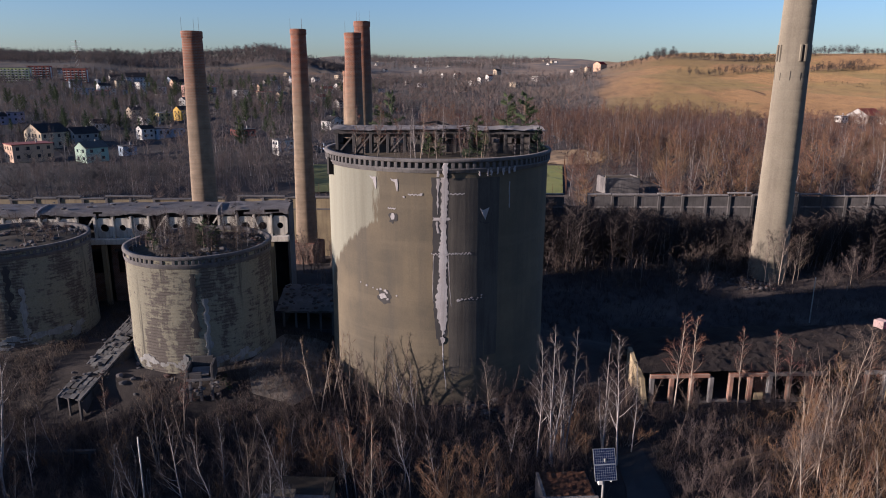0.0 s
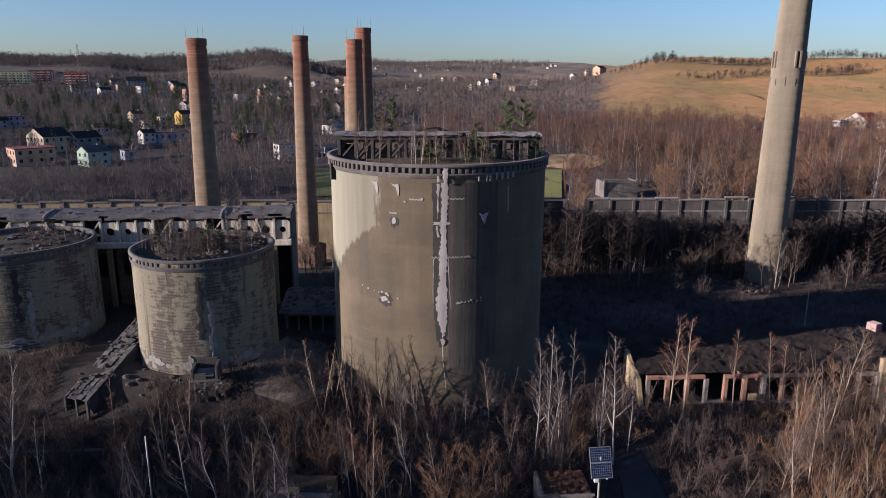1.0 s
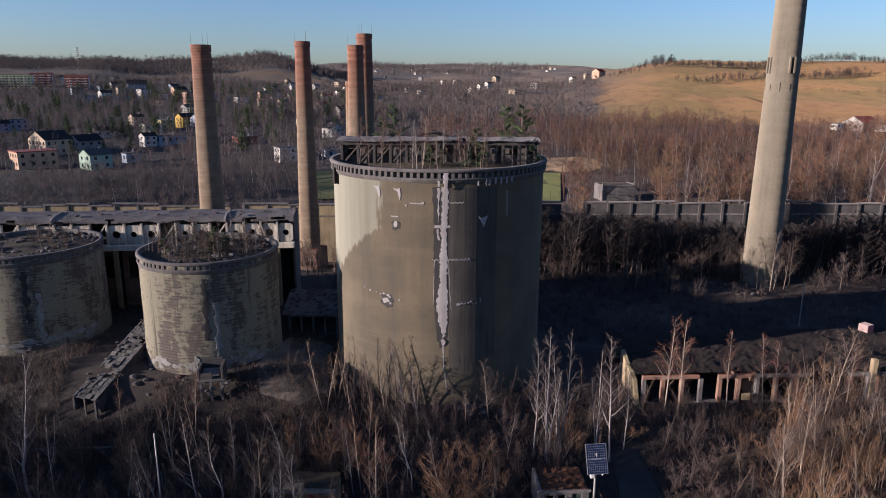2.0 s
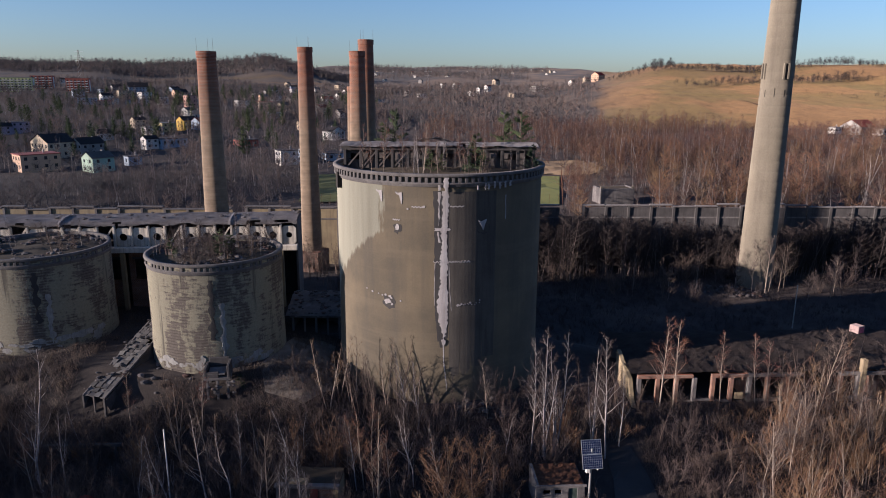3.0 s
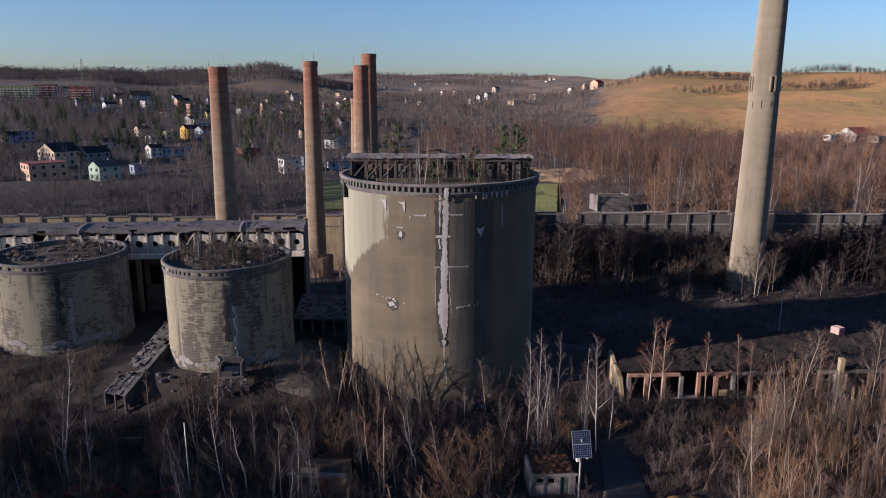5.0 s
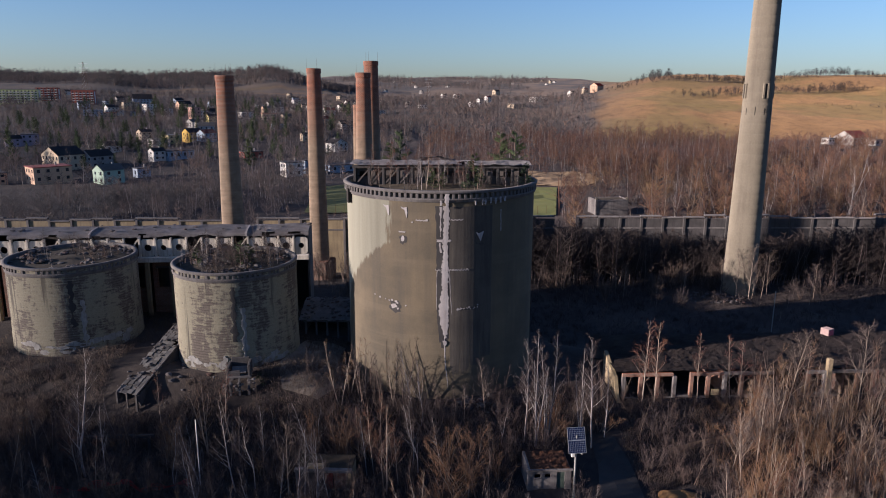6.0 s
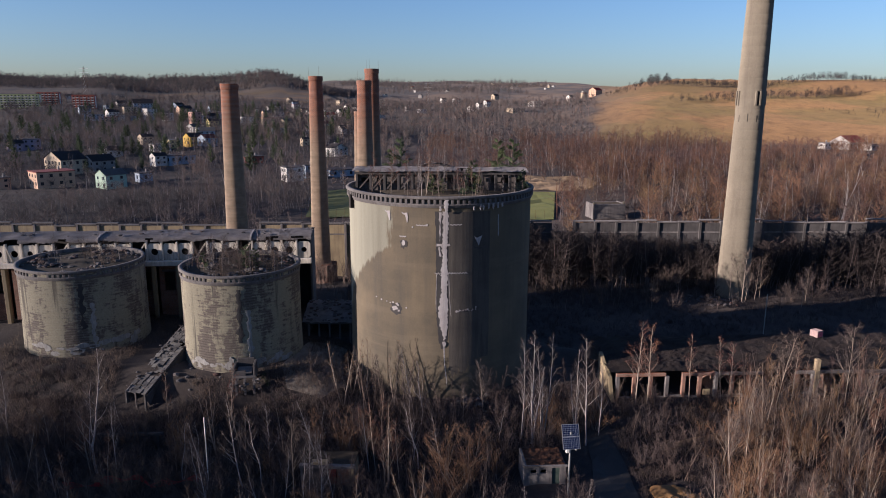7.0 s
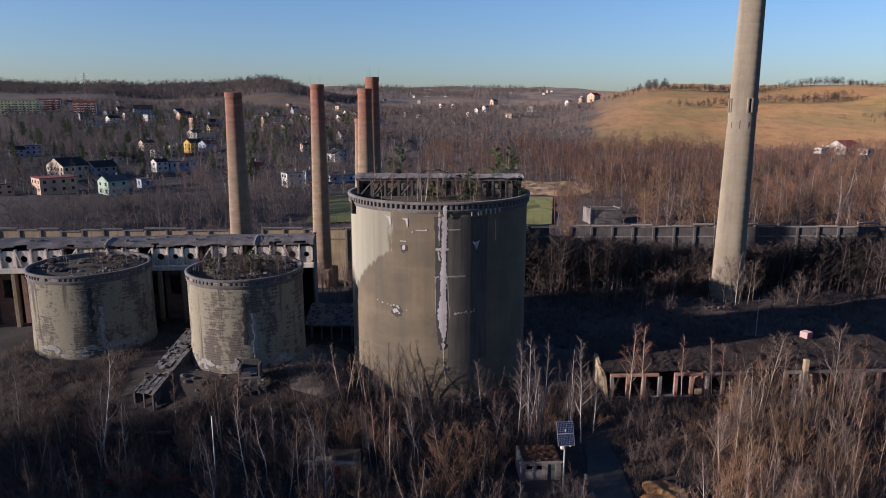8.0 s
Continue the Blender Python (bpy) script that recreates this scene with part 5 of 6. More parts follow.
def block_of_flats(x, y, w, h, colour, second, turn):
    g = ground_at(x, y) - 1
    t = thing("block_of_flats", pose(x, y, g, 0, 0, turn), f"{colour} block of flats with rows of balconies", "block of flats", "blocks of flats")
    d = 11
    part("wall", boxed(-w / 2, w / 2, -d / 2, d / 2, -3, h), PAINT[colour], t)
    part("roof", boxed(-w / 2 - 0.3, w / 2 + 0.3, -d / 2 - 0.3, d / 2 + 0.3, h, h + 0.6), TILE_RED if colour == "brick red" else TILE_GREY, t)
    n, fl = int(w / 3.6), int(h / 2.9)
    for j in range(fl):
        for i in range(n):
            u, z = (i + 0.5) / n * w - w / 2, 1 + j * 2.9
            part("window", boxed(u - 0.75, u + 0.75, -d / 2 - 0.05, -d / 2 + 0.1, z + 0.8, z + 2.2), WINDOW, t)
            if i % 2:
                part("balcony", boxed(u - 1.5, u + 1.5, -d / 2 - 1.2, -d / 2 - 0.06, z - 0.1, z + 0.9), PAINT[second], t)
            else:
                part("panel", boxed(u - 1.6, u + 1.6, -d / 2 - 0.06, -d / 2 + 0.05, z - 0.3, z + 0.6), PAINT[second], t)
    for s in (-1, 1):
        part("end_panel", boxed(s * w / 2 - 0.05, s * w / 2 + 0.05, -d * 0.2, d * 0.2, 1, h - 1), PAINT[second], t)


block_of_flats(-502, 754, 50, 16, "lime green", "white", 12)
block_of_flats(-560, 770, 40, 17, "brick red", "peach", 12)
block_of_flats(-481, 786, 24, 15, "brick red", "white", 12)
block_of_flats(-425, 760, 25, 16, "brick red", "white", 12)
house(-349, 623, 18, 5.0, "pale blue", "grey", True, 10)
house(-337, 638, 11, 8.0, "white", "dark", False, 30)
house(-327, 632, 9, 6.0, "white", "dark", True, 10)
house(-352, 715, 14, 9.0, "cream", "dark", True, 20)
house(-360, 772, 22, 9.0, "pale blue", "dark", False, 10)
house(-303, 651, 11, 11.0, "white", "dark", True, 35)
house(-275, 626, 9, 7.5, "white", "dark", True, 25)
house(-287, 708, 14, 8.0, "peach", "dark", False, 25)
house(-228, 570, 9, 10.0, "pink", "dark", True, 30)
house(-223, 617, 13, 6.0, "white", "red", True, 15)
house(-201, 537, 9, 5.0, "pale yellow", "dark", False, 20)
house(-195, 486, 9, 3.5, "white", "grey", True, 25)
house(-168, 388, 10.5, 5.5, "yellow", "dark", False, 35)
house(-176, 372, 9, 5.5, "pale yellow", "grey", True, 30)
house(-203, 393, 8, 5.0, "cream", "dark", False, 35)
house(-180, 359, 11, 3.6, "white", "grey", True, 25)
house(-157, 384, 10, 5.0, "pale blue", "red", False, 40)
house(-153, 287, 7, 5.0, "white", "dark", False, 35)
house(-146, 297, 15, 4.2, "pale blue", "dark", True, 30)
house(-188, 257, 13, 7.5, "cream", "dark", False, 38, 17)
house(-174, 263, 12, 6.0, "grey", "dark", False, 38)
house(-167, 205, 15, 6.5, "peach", "red", True, 30, 11)
house(-141, 204, 9.5, 6.0, "mint green", "grey", False, 40)
house(-137, 228, 6, 4.0, "pale blue", "dark", True, 30)
house(-271, 354, 9, 5.0, "mauve", "dark", False, 20)
house(-265, 362, 10, 6.0, "mauve", "dark", True, 20)
house(-186, 199, 7, 4.6, "peach", "dark", True, 25)
house(-196, 327, 9, 3.8, "white", "dark", False, 25)
house(-181, 575, 12, 6.0, "white", "dark", True, 20)
house(-173, 580, 8, 5.0, "peach", "red", True, 20)
house(-106, 303, 11, 3.6, "brick red", "dark", True, 20)
house(-67.5, 228, 8.3, 6.4, "white", "dark", True, 18)
house(-62, 239, 4, 6.0, "pale blue", "dark", True, 18)
house(-61.6, 336, 9, 5.0, "white", "dark", False, 120, 10)
house(-92, 394, 5, 4.5, "cream", "dark", False, 20)
house(-120, 880, 11, 5.0, "white", "dark", False, 20)
house(-148, 856, 7, 4.0, "white", "dark", True, 20)
house(-47, 243, 12, 3.4, "pale blue", "dark", True, 8)
house(17, 1361, 10, 6, "white", "dark", False, 20)
house(35, 1069, 10, 6, "white", "red", False, 30)
house(-36, 834, 7, 4, "grey", "dark", False, 20)
house(-15, 776, 12, 4, "white", "dark", True, 10)
house(48, 824, 9, 5, "white", "dark", False, 20)
house(60, 862, 7, 6, "white", "dark", False, 30)
house(74, 899, 8, 6, "white", "red", False, 20)
house(131, 1427, 13, 8, "cream", "dark", False, 20)
house(174, 1088, 25, 7, "white", "dark", True, 5)
house(102, 787, 18, 5, "cream", "grey", True, 8)
house(227, 1076, 11, 5, "white", "dark", False, 20)
house(240, 1036, 9, 7, "cream", "red", False, 20)
house(253, 1010, 16, 8, "peach", "bright red", False, 25)
house(266, 375, 6.5, 3.4, "white", "grey", True, 10)
house(283, 377, 17, 4.4, "grey", "red", False, 10)
house(294, 369, 9, 4.0, "white", "grey", True, 10)
rng_ = random.Random(77)
for k in range(46):
    hx, hy = rng_.uniform(-520, -60), rng_.uniform(420, 1150)
    if abs(hx / (hy + 93)) < 0.55:
        house(hx, hy, rng_.uniform(8, 13), rng_.choice((4.5, 6, 6.5)), rng_.choice(("white", "cream", "grey", "pale blue", "peach", "white")), rng_.choice(("dark", "dark", "red", "grey")), rng_.random() < 0.4, rng_.uniform(0, 45))
for k in range(26):
    hx, hy = rng_.uniform(-300, 620), rng_.uniform(1500, 2900)
    house(hx, hy, rng_.uniform(7, 11), rng_.choice((4, 5, 6)), rng_.choice(("white", "grey", "cream")), rng_.choice(("dark", "red", "grey")), rng_.random() < 0.3, rng_.uniform(0, 60))


def transformer_hut(x, y):
    t = thing("concrete_hut", pose(x, y, ground_at(x, y) - 0.4, 0, 0, 8), "roofless grey concrete hut among bushes", "hut")
    W, D, H = 11, 7, 4.8
    part("wall", boxed(-W / 2, W / 2, -D / 2, -D / 2 + 0.4, -1, H, None, 0.05), CONCRETE, t)
    part("wall", boxed(-W / 2, W / 2, D / 2 - 0.4, D / 2, -1, H, None, 0.05), CONCRETE, t)
    part("wall", boxed(-W / 2, -W / 2 + 0.4, -D / 2 + 0.4, D / 2 - 0.4, -1, H + 0.2), CONCRETE, t)
    part("wall", boxed(W / 2 - 0.4, W / 2, -D / 2 + 0.4, D / 2 - 0.4, -1, H + 0.2), CONCRETE, t)
    part("roof", boxed(-W / 2 + 0.4, W / 2 - 0.4, -D / 2 + 0.4, D / 2 - 0.4, H - 0.4, H - 0.1), MOSS, t)
    for s in (-1, 1):
        part("corner_block", boxed(s * (W / 2 - 0.7), s * (W / 2 - 0.05), -D / 2 + 0.05, -D / 2 + 0.8, H + 0.004, H + 0.8, None, 0.08), PALE_CONCRETE, t)


transformer_hut(56, 130)


def pitch_fence():
    f = thing("pitch_fence", pose(0, 0, 0), "tall wire mesh fence beside the pitch", "fence")
    n = 17
    for i in range(n):
        y = 122 + 62 * i / (n - 1)
        x = 38.6 + 10.6 * i / (n - 1)
        part("post", rod(bmesh.new(), (x, y, ground_at(x, y) - 0.2), (x, y, ground_at(x, y) + 4.5), 0.04, 0.04, 5), RUST, f)
    bm = bmesh.new()
    for k in range(6):
        beam(bm, (38.6, 122, ground_at(38.6, 122) + 0.5 + 0.9 * k), (49.2, 184, ground_at(49.2, 184) + 0.5 + 0.9 * k), 0.02)
    part("wire", bm, RUST, f)
    for i in range(30):
        x = -44 + 82 * i / 29
        part("post", rod(bmesh.new(), (x, 126, ground_at(x, 126) - 0.2), (x, 126, ground_at(x, 126) + 3.2), 0.04, 0.04, 5), RUST, f)
    return f


pitch_fence()


def pylon(x, y, h):
    g = ground_at(x, y)
    p = thing("power_pylon", pose(x, y, g), "steel lattice power pylon far off", "pylon", "power pylons")
    for sx in (-1, 1):
        for sy in (-1, 1):
            part("leg", beam(bmesh.new(), (sx * h * 0.08, sy * h * 0.08, -1), (sx * 0.4, sy * 0.4, h), 0.22), RUST, p)
    for k in range(3):
        z = h * (0.68 + 0.13 * k)
        part("cross_arm", beam(bmesh.new(), (-h * 0.14, 0, z), (h * 0.14, 0, z), 0.35), STEEL, p)
    for k in range(6):
        z, w = h * k / 7, h * 0.08 * (1 - k / 7.5)
        part("brace", beam(bmesh.new(), (-w, -w, z), (w * 0.85, -w * 0.85, z + h / 7), 0.22), STEEL, p)


pylon(-521, 960, 46)
pylon(-10, 900, 38)

# ---- trees ----
BIRCH = bark("birch_bark", (0.381, 0.358, 0.351), (0.231, 0.208, 0.202), 0.9)
BROWN_BARK = bark("brown_bark", (0.172, 0.133, 0.108), (0.096, 0.072, 0.061))
PALE_BARK = bark("pale_bark", (0.311, 0.264, 0.216), (0.189, 0.155, 0.130))
TWIG = twigs("brown_twigs", [(0.064, 0.048, 0.043), (0.092, 0.066, 0.057), (0.048, 0.040, 0.043), (0.107, 0.081, 0.064)])
RED_TWIG = twigs("reddish_twigs", [(0.124, 0.047, 0.035), (0.101, 0.053, 0.035), (0.138, 0.063, 0.037)])
GOLD_TWIG = twigs("golden_twigs", [(0.155, 0.097, 0.051), (0.127, 0.071, 0.040), (0.172, 0.115, 0.066)])
FAR_TWIG = twigs("far_twigs", [(0.045, 0.029, 0.027), (0.102, 0.053, 0.034), (0.051, 0.032, 0.032), (0.123, 0.066, 0.038), (0.070, 0.046, 0.032), (0.156, 0.100, 0.050)])
FAR_STEM = twigs("far_stems", [(0.180, 0.167, 0.169), (0.083, 0.071, 0.070), (0.228, 0.217, 0.224), (0.073, 0.065, 0.068)])
DARK_WOOD = twigs("dark_winter_wood", [(0.081, 0.070, 0.072), (0.119, 0.092, 0.084), (0.063, 0.063, 0.065), (0.147, 0.106, 0.087)])
# twigs darkened to carry the yard's shade in their colour; hedgerows share them
DARKENED_TWIG = twigs("darkened_twigs", [(0.024, 0.020, 0.020), (0.035, 0.027, 0.025), (0.021, 0.019, 0.020)])
NEEDLE = twigs("pine_needles", [(0.030, 0.050, 0.020), (0.045, 0.060, 0.022), (0.025, 0.042, 0.022)])
DRY = twigs("dry_grass", [(0.131, 0.099, 0.069), (0.085, 0.064, 0.049), (0.066, 0.051, 0.042), (0.111, 0.077, 0.058)])


def fast_mesh(name, verts, tris, mat, shade=None):
    me = bpy.data.meshes.new(name)
    verts, tris = np.asarray(verts, np.float32), np.asarray(tris, np.int32)
    me.vertices.add(len(verts))
    me.vertices.foreach_set("co", verts.ravel())
    me.loops.add(tris.size)
    me.loops.foreach_set("vertex_index", tris.ravel())
    me.polygons.add(len(tris))
    me.polygons.foreach_set("loop_start", np.arange(0, tris.size, 3, dtype=np.int32))
    me.update(calc_edges=True)
    me.materials.append(mat)
    if shade is not None:
        a = me.attributes.new("shade", "FLOAT", "POINT")
        a.data.foreach_set("value", np.asarray(shade, np.float32))
    return me


def tubes(segments):
    """Three-sided tapering tubes for rows of (x, y, z, x, y, z, radius, radius)."""
    s = np.asarray(segments, float)
    p, q, r0, r1 = s[:, 0:3], s[:, 3:6], s[:, 6], s[:, 7]
    d = q - p
    d = d / np.maximum(np.linalg.norm(d, axis=1, keepdims=True), 1e-9)
    ref = np.where(np.abs(d[:, 2:3]) > 0.9, [[1.0, 0, 0]], [[0, 0, 1.0]])
    u = np.cross(d, ref)
    u /= np.linalg.norm(u, axis=1, keepdims=True)
    v = np.cross(d, u)
    out = []
    for c, r in ((p, r0), (q, r1)):
        for k in range(3):
            a = 2 * math.pi * k / 3
            out.append(c + r[:, None] * (math.cos(a) * u + math.sin(a) * v))
    verts = np.stack(out, 1).reshape(-1, 3)
    base = np.arange(len(s))[:, None] * 6
    pat = np.array([[0, 1, 4], [0, 4, 3], [1, 2, 5], [1, 5, 4], [2, 0, 3], [2, 3, 5]])
    tris = (base[:, :, None] + pat[None]).reshape(-1, 3)
    return verts, tris


def limb(rng, p, d, length, r, n, wander, lift):
    """A wandering limb as n segments; lift bends it upward."""
    out = []
    p, d = np.array(p, float), np.array(d, float)
    for i in range(n):
        d = d + np.array([rng.gauss(0, wander), rng.gauss(0, wander), rng.gauss(0, wander * 0.5) + lift])
        d /= np.linalg.norm(d)
        q = p + d * length / n
        ra, rb = r * (1 - 0.88 * i / n), r * (1 - 0.88 * (i + 1) / n)
        out.append((p, q, ra, rb, d.copy()))
        p = q
    return out


def sideways(rng, d, angle):
    """A direction that leaves d at an angle."""
    a = rng.uniform(0, 2 * math.pi)
    t = np.cross(d, [math.cos(a), math.sin(a), 0.3])
    t /= max(np.linalg.norm(t), 1e-6)
    return d * math.cos(angle) + t * math.sin(angle)


def grow(seed, kind, H):
    """Limbs of a bare tree, level by level."""
    rng = random.Random(seed)
    lv = [[], [], [], []]
    conf = {
        # stems, spread, first branch, branches, angle, length, twigs, fine
        "birch": (1, 0.05, 0.28, 26, 0.75, 0.25, 6, 3),
        "pair": (3, 0.05, 0.30, 17, 0.70, 0.23, 6, 3),
        "ash": (1, 0.05, 0.22, 18, 0.70, 0.44, 8, 4),
        "shrub": (8, 0.42, 0.18, 8, 0.60, 0.34, 6, 3),
        "sapling": (2, 0.12, 0.25, 15, 0.60, 0.22, 4, 2),
        "crooked": (1, 0.10, 0.22, 14, 0.80, 0.30, 8, 3),
    }[kind]
    stems, spread, first, nb, angle, blen, ntw, nf = conf
    thick = 0.0085 * H + 0.015
    for s in range(stems):
        h = H * (1.0 if s == 0 else rng.uniform(0.62, 0.97))
        d = np.array([rng.gauss(0, spread), rng.gauss(0, spread), 1.0])
        start = np.array([rng.gauss(0, 0.18), rng.gauss(0, 0.18), -0.25]) * (0 if stems == 1 else 1) + np.array([0, 0, -0.2])
        stem = limb(rng, start, d / np.linalg.norm(d), h, thick * (1 if stems < 4 else 0.55), 9, 0.028 if kind not in ("crooked", "shrub") else 0.09, 0.03)
        lv[0] += stem
        for b in range(nb):
            t = first + (0.97 - first) * (b + rng.random()) / nb
            i = min(8, int(t * 9))
            p, q, ra, rb, dd = stem[i]
            at = p + (q - p) * (t * 9 - i)
            ln = h * blen * (1.15 - t) * rng.uniform(0.7, 1.2) + 0.25
            br = limb(rng, at, sideways(rng, dd, angle * rng.uniform(0.7, 1.15)), ln, max(0.018, rb * 0.5), 4, 0.12, 0.10)
            lv[1] += br
            for k in range(ntw):
                tt = rng.uniform(0.15, 1.0)
                i2 = min(3, int(tt * 4))
                p2, q2, _, rb2, d2 = br[i2]
                at2 = p2 + (q2 - p2) * (tt * 4 - i2)
                tw = limb(rng, at2, sideways(rng, d2, rng.uniform(0.4, 0.9)), ln * rng.uniform(0.25, 0.5) * (1.2 - tt * 0.6), max(0.012, rb2 * 0.55), 2, 0.16, 0.06)
                lv[2] += tw
                for f in range(nf):
                    p3, q3, _, _, d3 = tw[f % 2]
                    u = rng.random()
                    lv[3] += limb(rng, p3 + (q3 - p3) * u, sideways(rng, d3, rng.uniform(0.4, 0.9)), ln * rng.uniform(0.14, 0.30), 0.0095, 1, 0.1, 0.03)
    return lv


def rows_of(level):
    return [(*p, *q, a, b) for p, q, a, b, _ in level]


def tree_kind(seed, kind, H, trunk_mat, twig_mat, label, name, split=2):
    lv = grow(seed, kind, H)
    v, t = tubes(sum((rows_of(l) for l in lv[:split]), []))
    trunk = fast_mesh("trunk", v, t, trunk_mat)
    v, t = tubes(sum((rows_of(l) for l in lv[split:]), []))
    crown = fast_mesh("twigs", v, t, twig_mat, np.zeros(len(v)))
    return dict(name=name, trunk=trunk, crown=crown, H=H, label=label)


KINDS = {
    "birch": [tree_kind(i, "birch", 13, BIRCH, TWIG, "slender bare white birch in winter", "birch_tree") for i in (1, 2, 3)],
    "pair": [tree_kind(i, "pair", 13, BIRCH, TWIG, "clump of bare pale birch stems", "birch_tree") for i in (4, 5)],
    "red": [tree_kind(i, "birch", 10, PALE_BARK, RED_TWIG, "slim young birch with reddish twigs", "young_birch") for i in (6, 7)],
    "ash": [tree_kind(i, "ash", 10, PALE_BARK, TWIG, "bare spreading deciduous tree in scrub", "bare_tree") for i in (8, 9, 10)],
    "shrub": [tree_kind(i, "shrub", 6, BROWN_BARK, TWIG, "dense leafless many-stemmed shrub", "shrub", 1) for i in (11, 12, 13)],
    "gold": [tree_kind(i, "shrub", 6, PALE_BARK, GOLD_TWIG, "leafless shrub with golden-brown twigs", "shrub", 1) for i in (14, 15)],
    "sapling": [tree_kind(i, "sapling", 7, BROWN_BARK, TWIG, "thin bare sapling with brown twigs", "sapling", 1) for i in (16, 17, 18)],
    "pale": [tree_kind(i, "sapling", 8, PALE_BARK, GOLD_TWIG, "thin pale sapling with golden twigs", "sapling", 2) for i in (21, 22, 23)],
    "crooked": [tree_kind(i, "crooked", 9, BIRCH, TWIG, "crooked bare birch leaning over scrub", "birch_tree") for i in (19, 20)],
}


def plant(kind, x, y, h, which=0, z=None, turn=0.0, lean=(0, 0), wide=1.0):
    """Sets one tree of a kind, grown to h metres."""
    k = KINDS[kind][which % len(KINDS[kind])]
    s = h / k["H"]
    t = new(k["name"])
    t.matrix_basis = Matrix.LocRotScale((x, y, ground_at(x, y) if z is None else z), Euler((radians(lean[0]), radians(lean[1]), turn)), (s * wide, s * wide, s))
    tagged(t, k["label"], "shrub" if kind in ("shrub", "gold") else "tree", "bare trees and shrubs")
    for nm in ("trunk", "crown"):
        o = new(nm, k[nm])
        o.parent = t
    return t


# trees that stand out
for i, (kind, x, y, h) in enumerate([
        ("pair", 10.9, -20.1, 14.9), ("pair", 12.0, -19.6, 13.6), ("birch", 9.6, -19.6, 12.6), ("birch", 17.3, -20.1, 13.4), ("pair", 16.2, -18.7, 11.9), ("birch", 19.2, -18.4, 9.7),
        ("ash", 5.4, -15.4, 6.7), ("crooked", -37.6, -26.1, 15.6), ("crooked", -21.1, -28.4, 10.0), ("crooked", -19.2, -28.0, 9.0), ("ash", -15.4, -29.8, 8.2), ("crooked", -12.4, -29.9, 6.5),
        ("gold", 2.2, -29.7, 9.3), ("gold", 0.4, -28.0, 8.0), ("gold", -10.7, -23.7, 7.0), ("red", 25.3, -12.4, 11.6), ("red", 26.9, -12.3, 11.4), ("red", 32.7, -11.3, 9.4),
        ("red", 37.1, -11.0, 9.2), ("red", 38.2, -11.2, 8.4), ("pale", 40.0, -11.6, 7.2), ("ash", 42.4, -14.4, 11.4), ("ash", 52.7, -12.4, 11.2), ("red", 45.5, -12.6, 8.5)]):
    plant(kind, x, y, h, i, turn=i * 2.3)
for i, (x, y, h) in enumerate([(-5.7, -13.6, 8.4), (-8.4, -12.6, 7.2), (-12.2, -14.6, 8.8), (-4.1, -13.8, 9.0), (-10.0, -13.0, 8.4), (-7.0, -14.2, 7.8), (-2.4, -14.6, 6.4), (-9.2, -14.4, 8.8), (-11.3, -12.2, 7.6)]):
    plant("sapling" if i % 2 else "pale", x, y, h, i, turn=i * 1.7)


def blocked(x, y):
    """Where no shrub can stand: buildings, silos and the road."""
    return (math.hypot(x, y) < 13.4 or math.hypot(x + 27.5, y + 2.3) < 9.2 or math.hypot(x + 52.2, y - 3.4) < 9.5 or (22 < x < 70 and -11.0 < y < 4)
            or (14.8 < x < 21.2 and y < -17.5) or (8 < x < 14 and -31.9 < y < -24.6) or (-15.4 < x < -8.6 and -29.4 < y < -25) or (-42 < x < -32 and -14 < y < 0)
            or math.hypot(x - 25, y + 31.5) < 3.6 or (-20.5 < x < -12 and 1.5 < y < 9) or math.hypot(x + 24.8, y + 12.3) < 2.2)


rng_ = random.Random(2024)
count = 0
while count < 470:
    x, y = rng_.uniform(-62, 62), rng_.uniform(-44, -9)
    if blocked(x, y) or abs(x) > 0.62 * (y + 97) + 4:
        continue
    u = rng_.random()
    if x > 27 + 0.6 * (y + 31) and x > 24:
        kind, h = ("pale" if u < 0.45 else "gold" if u < 0.52 else "shrub" if u < 0.66 else "ash" if u < 0.85 else "red"), rng_.uniform(4.5, 8.5)
    elif y > -17 and x < -12:
        kind, h = ("sapling" if u < 0.5 else "shrub"), rng_.uniform(2.0, 4.6)
    elif y > -17 or x > 20:
        kind, h = ("sapling" if u < 0.6 else "shrub"), rng_.uniform(2.5, 5.5)
    else:
        kind, h = ("shrub" if u < 0.52 else "sapling" if u < 0.72 else "gold" if u < 0.78 else "ash" if u < 0.9 else "crooked"), rng_.uniform(3.0, 6.6)
    plant(kind, x, y, h, rng_.randrange(6), turn=rng_.uniform(0, 6.28), lean=(rng_.uniform(-5, 5), rng_.uniform(-5, 5)))
    count += 1
count = 0
while count < 46:
    x, y = rng_.uniform(-60, 8), rng_.uniform(-42, -15)
    if blocked(x, y) or abs(x) > 0.62 * (y + 97) + 4:
        continue
    plant(("birch", "crooked", "pale", "red")[count % 4], x, y, rng_.uniform(5, 9.5), count, turn=rng_.uniform(0, 6.28), lean=(rng_.uniform(-6, 6), rng_.uniform(-6, 6)))
    count += 1
for i in range(7):
    plant(("sapling", "shrub")[i % 2], -14.5 + 1.0 * i, -30.4 - 0.5 * (i % 3), 3.0 + 0.4 * (i % 3), i, turn=i * 1.1)
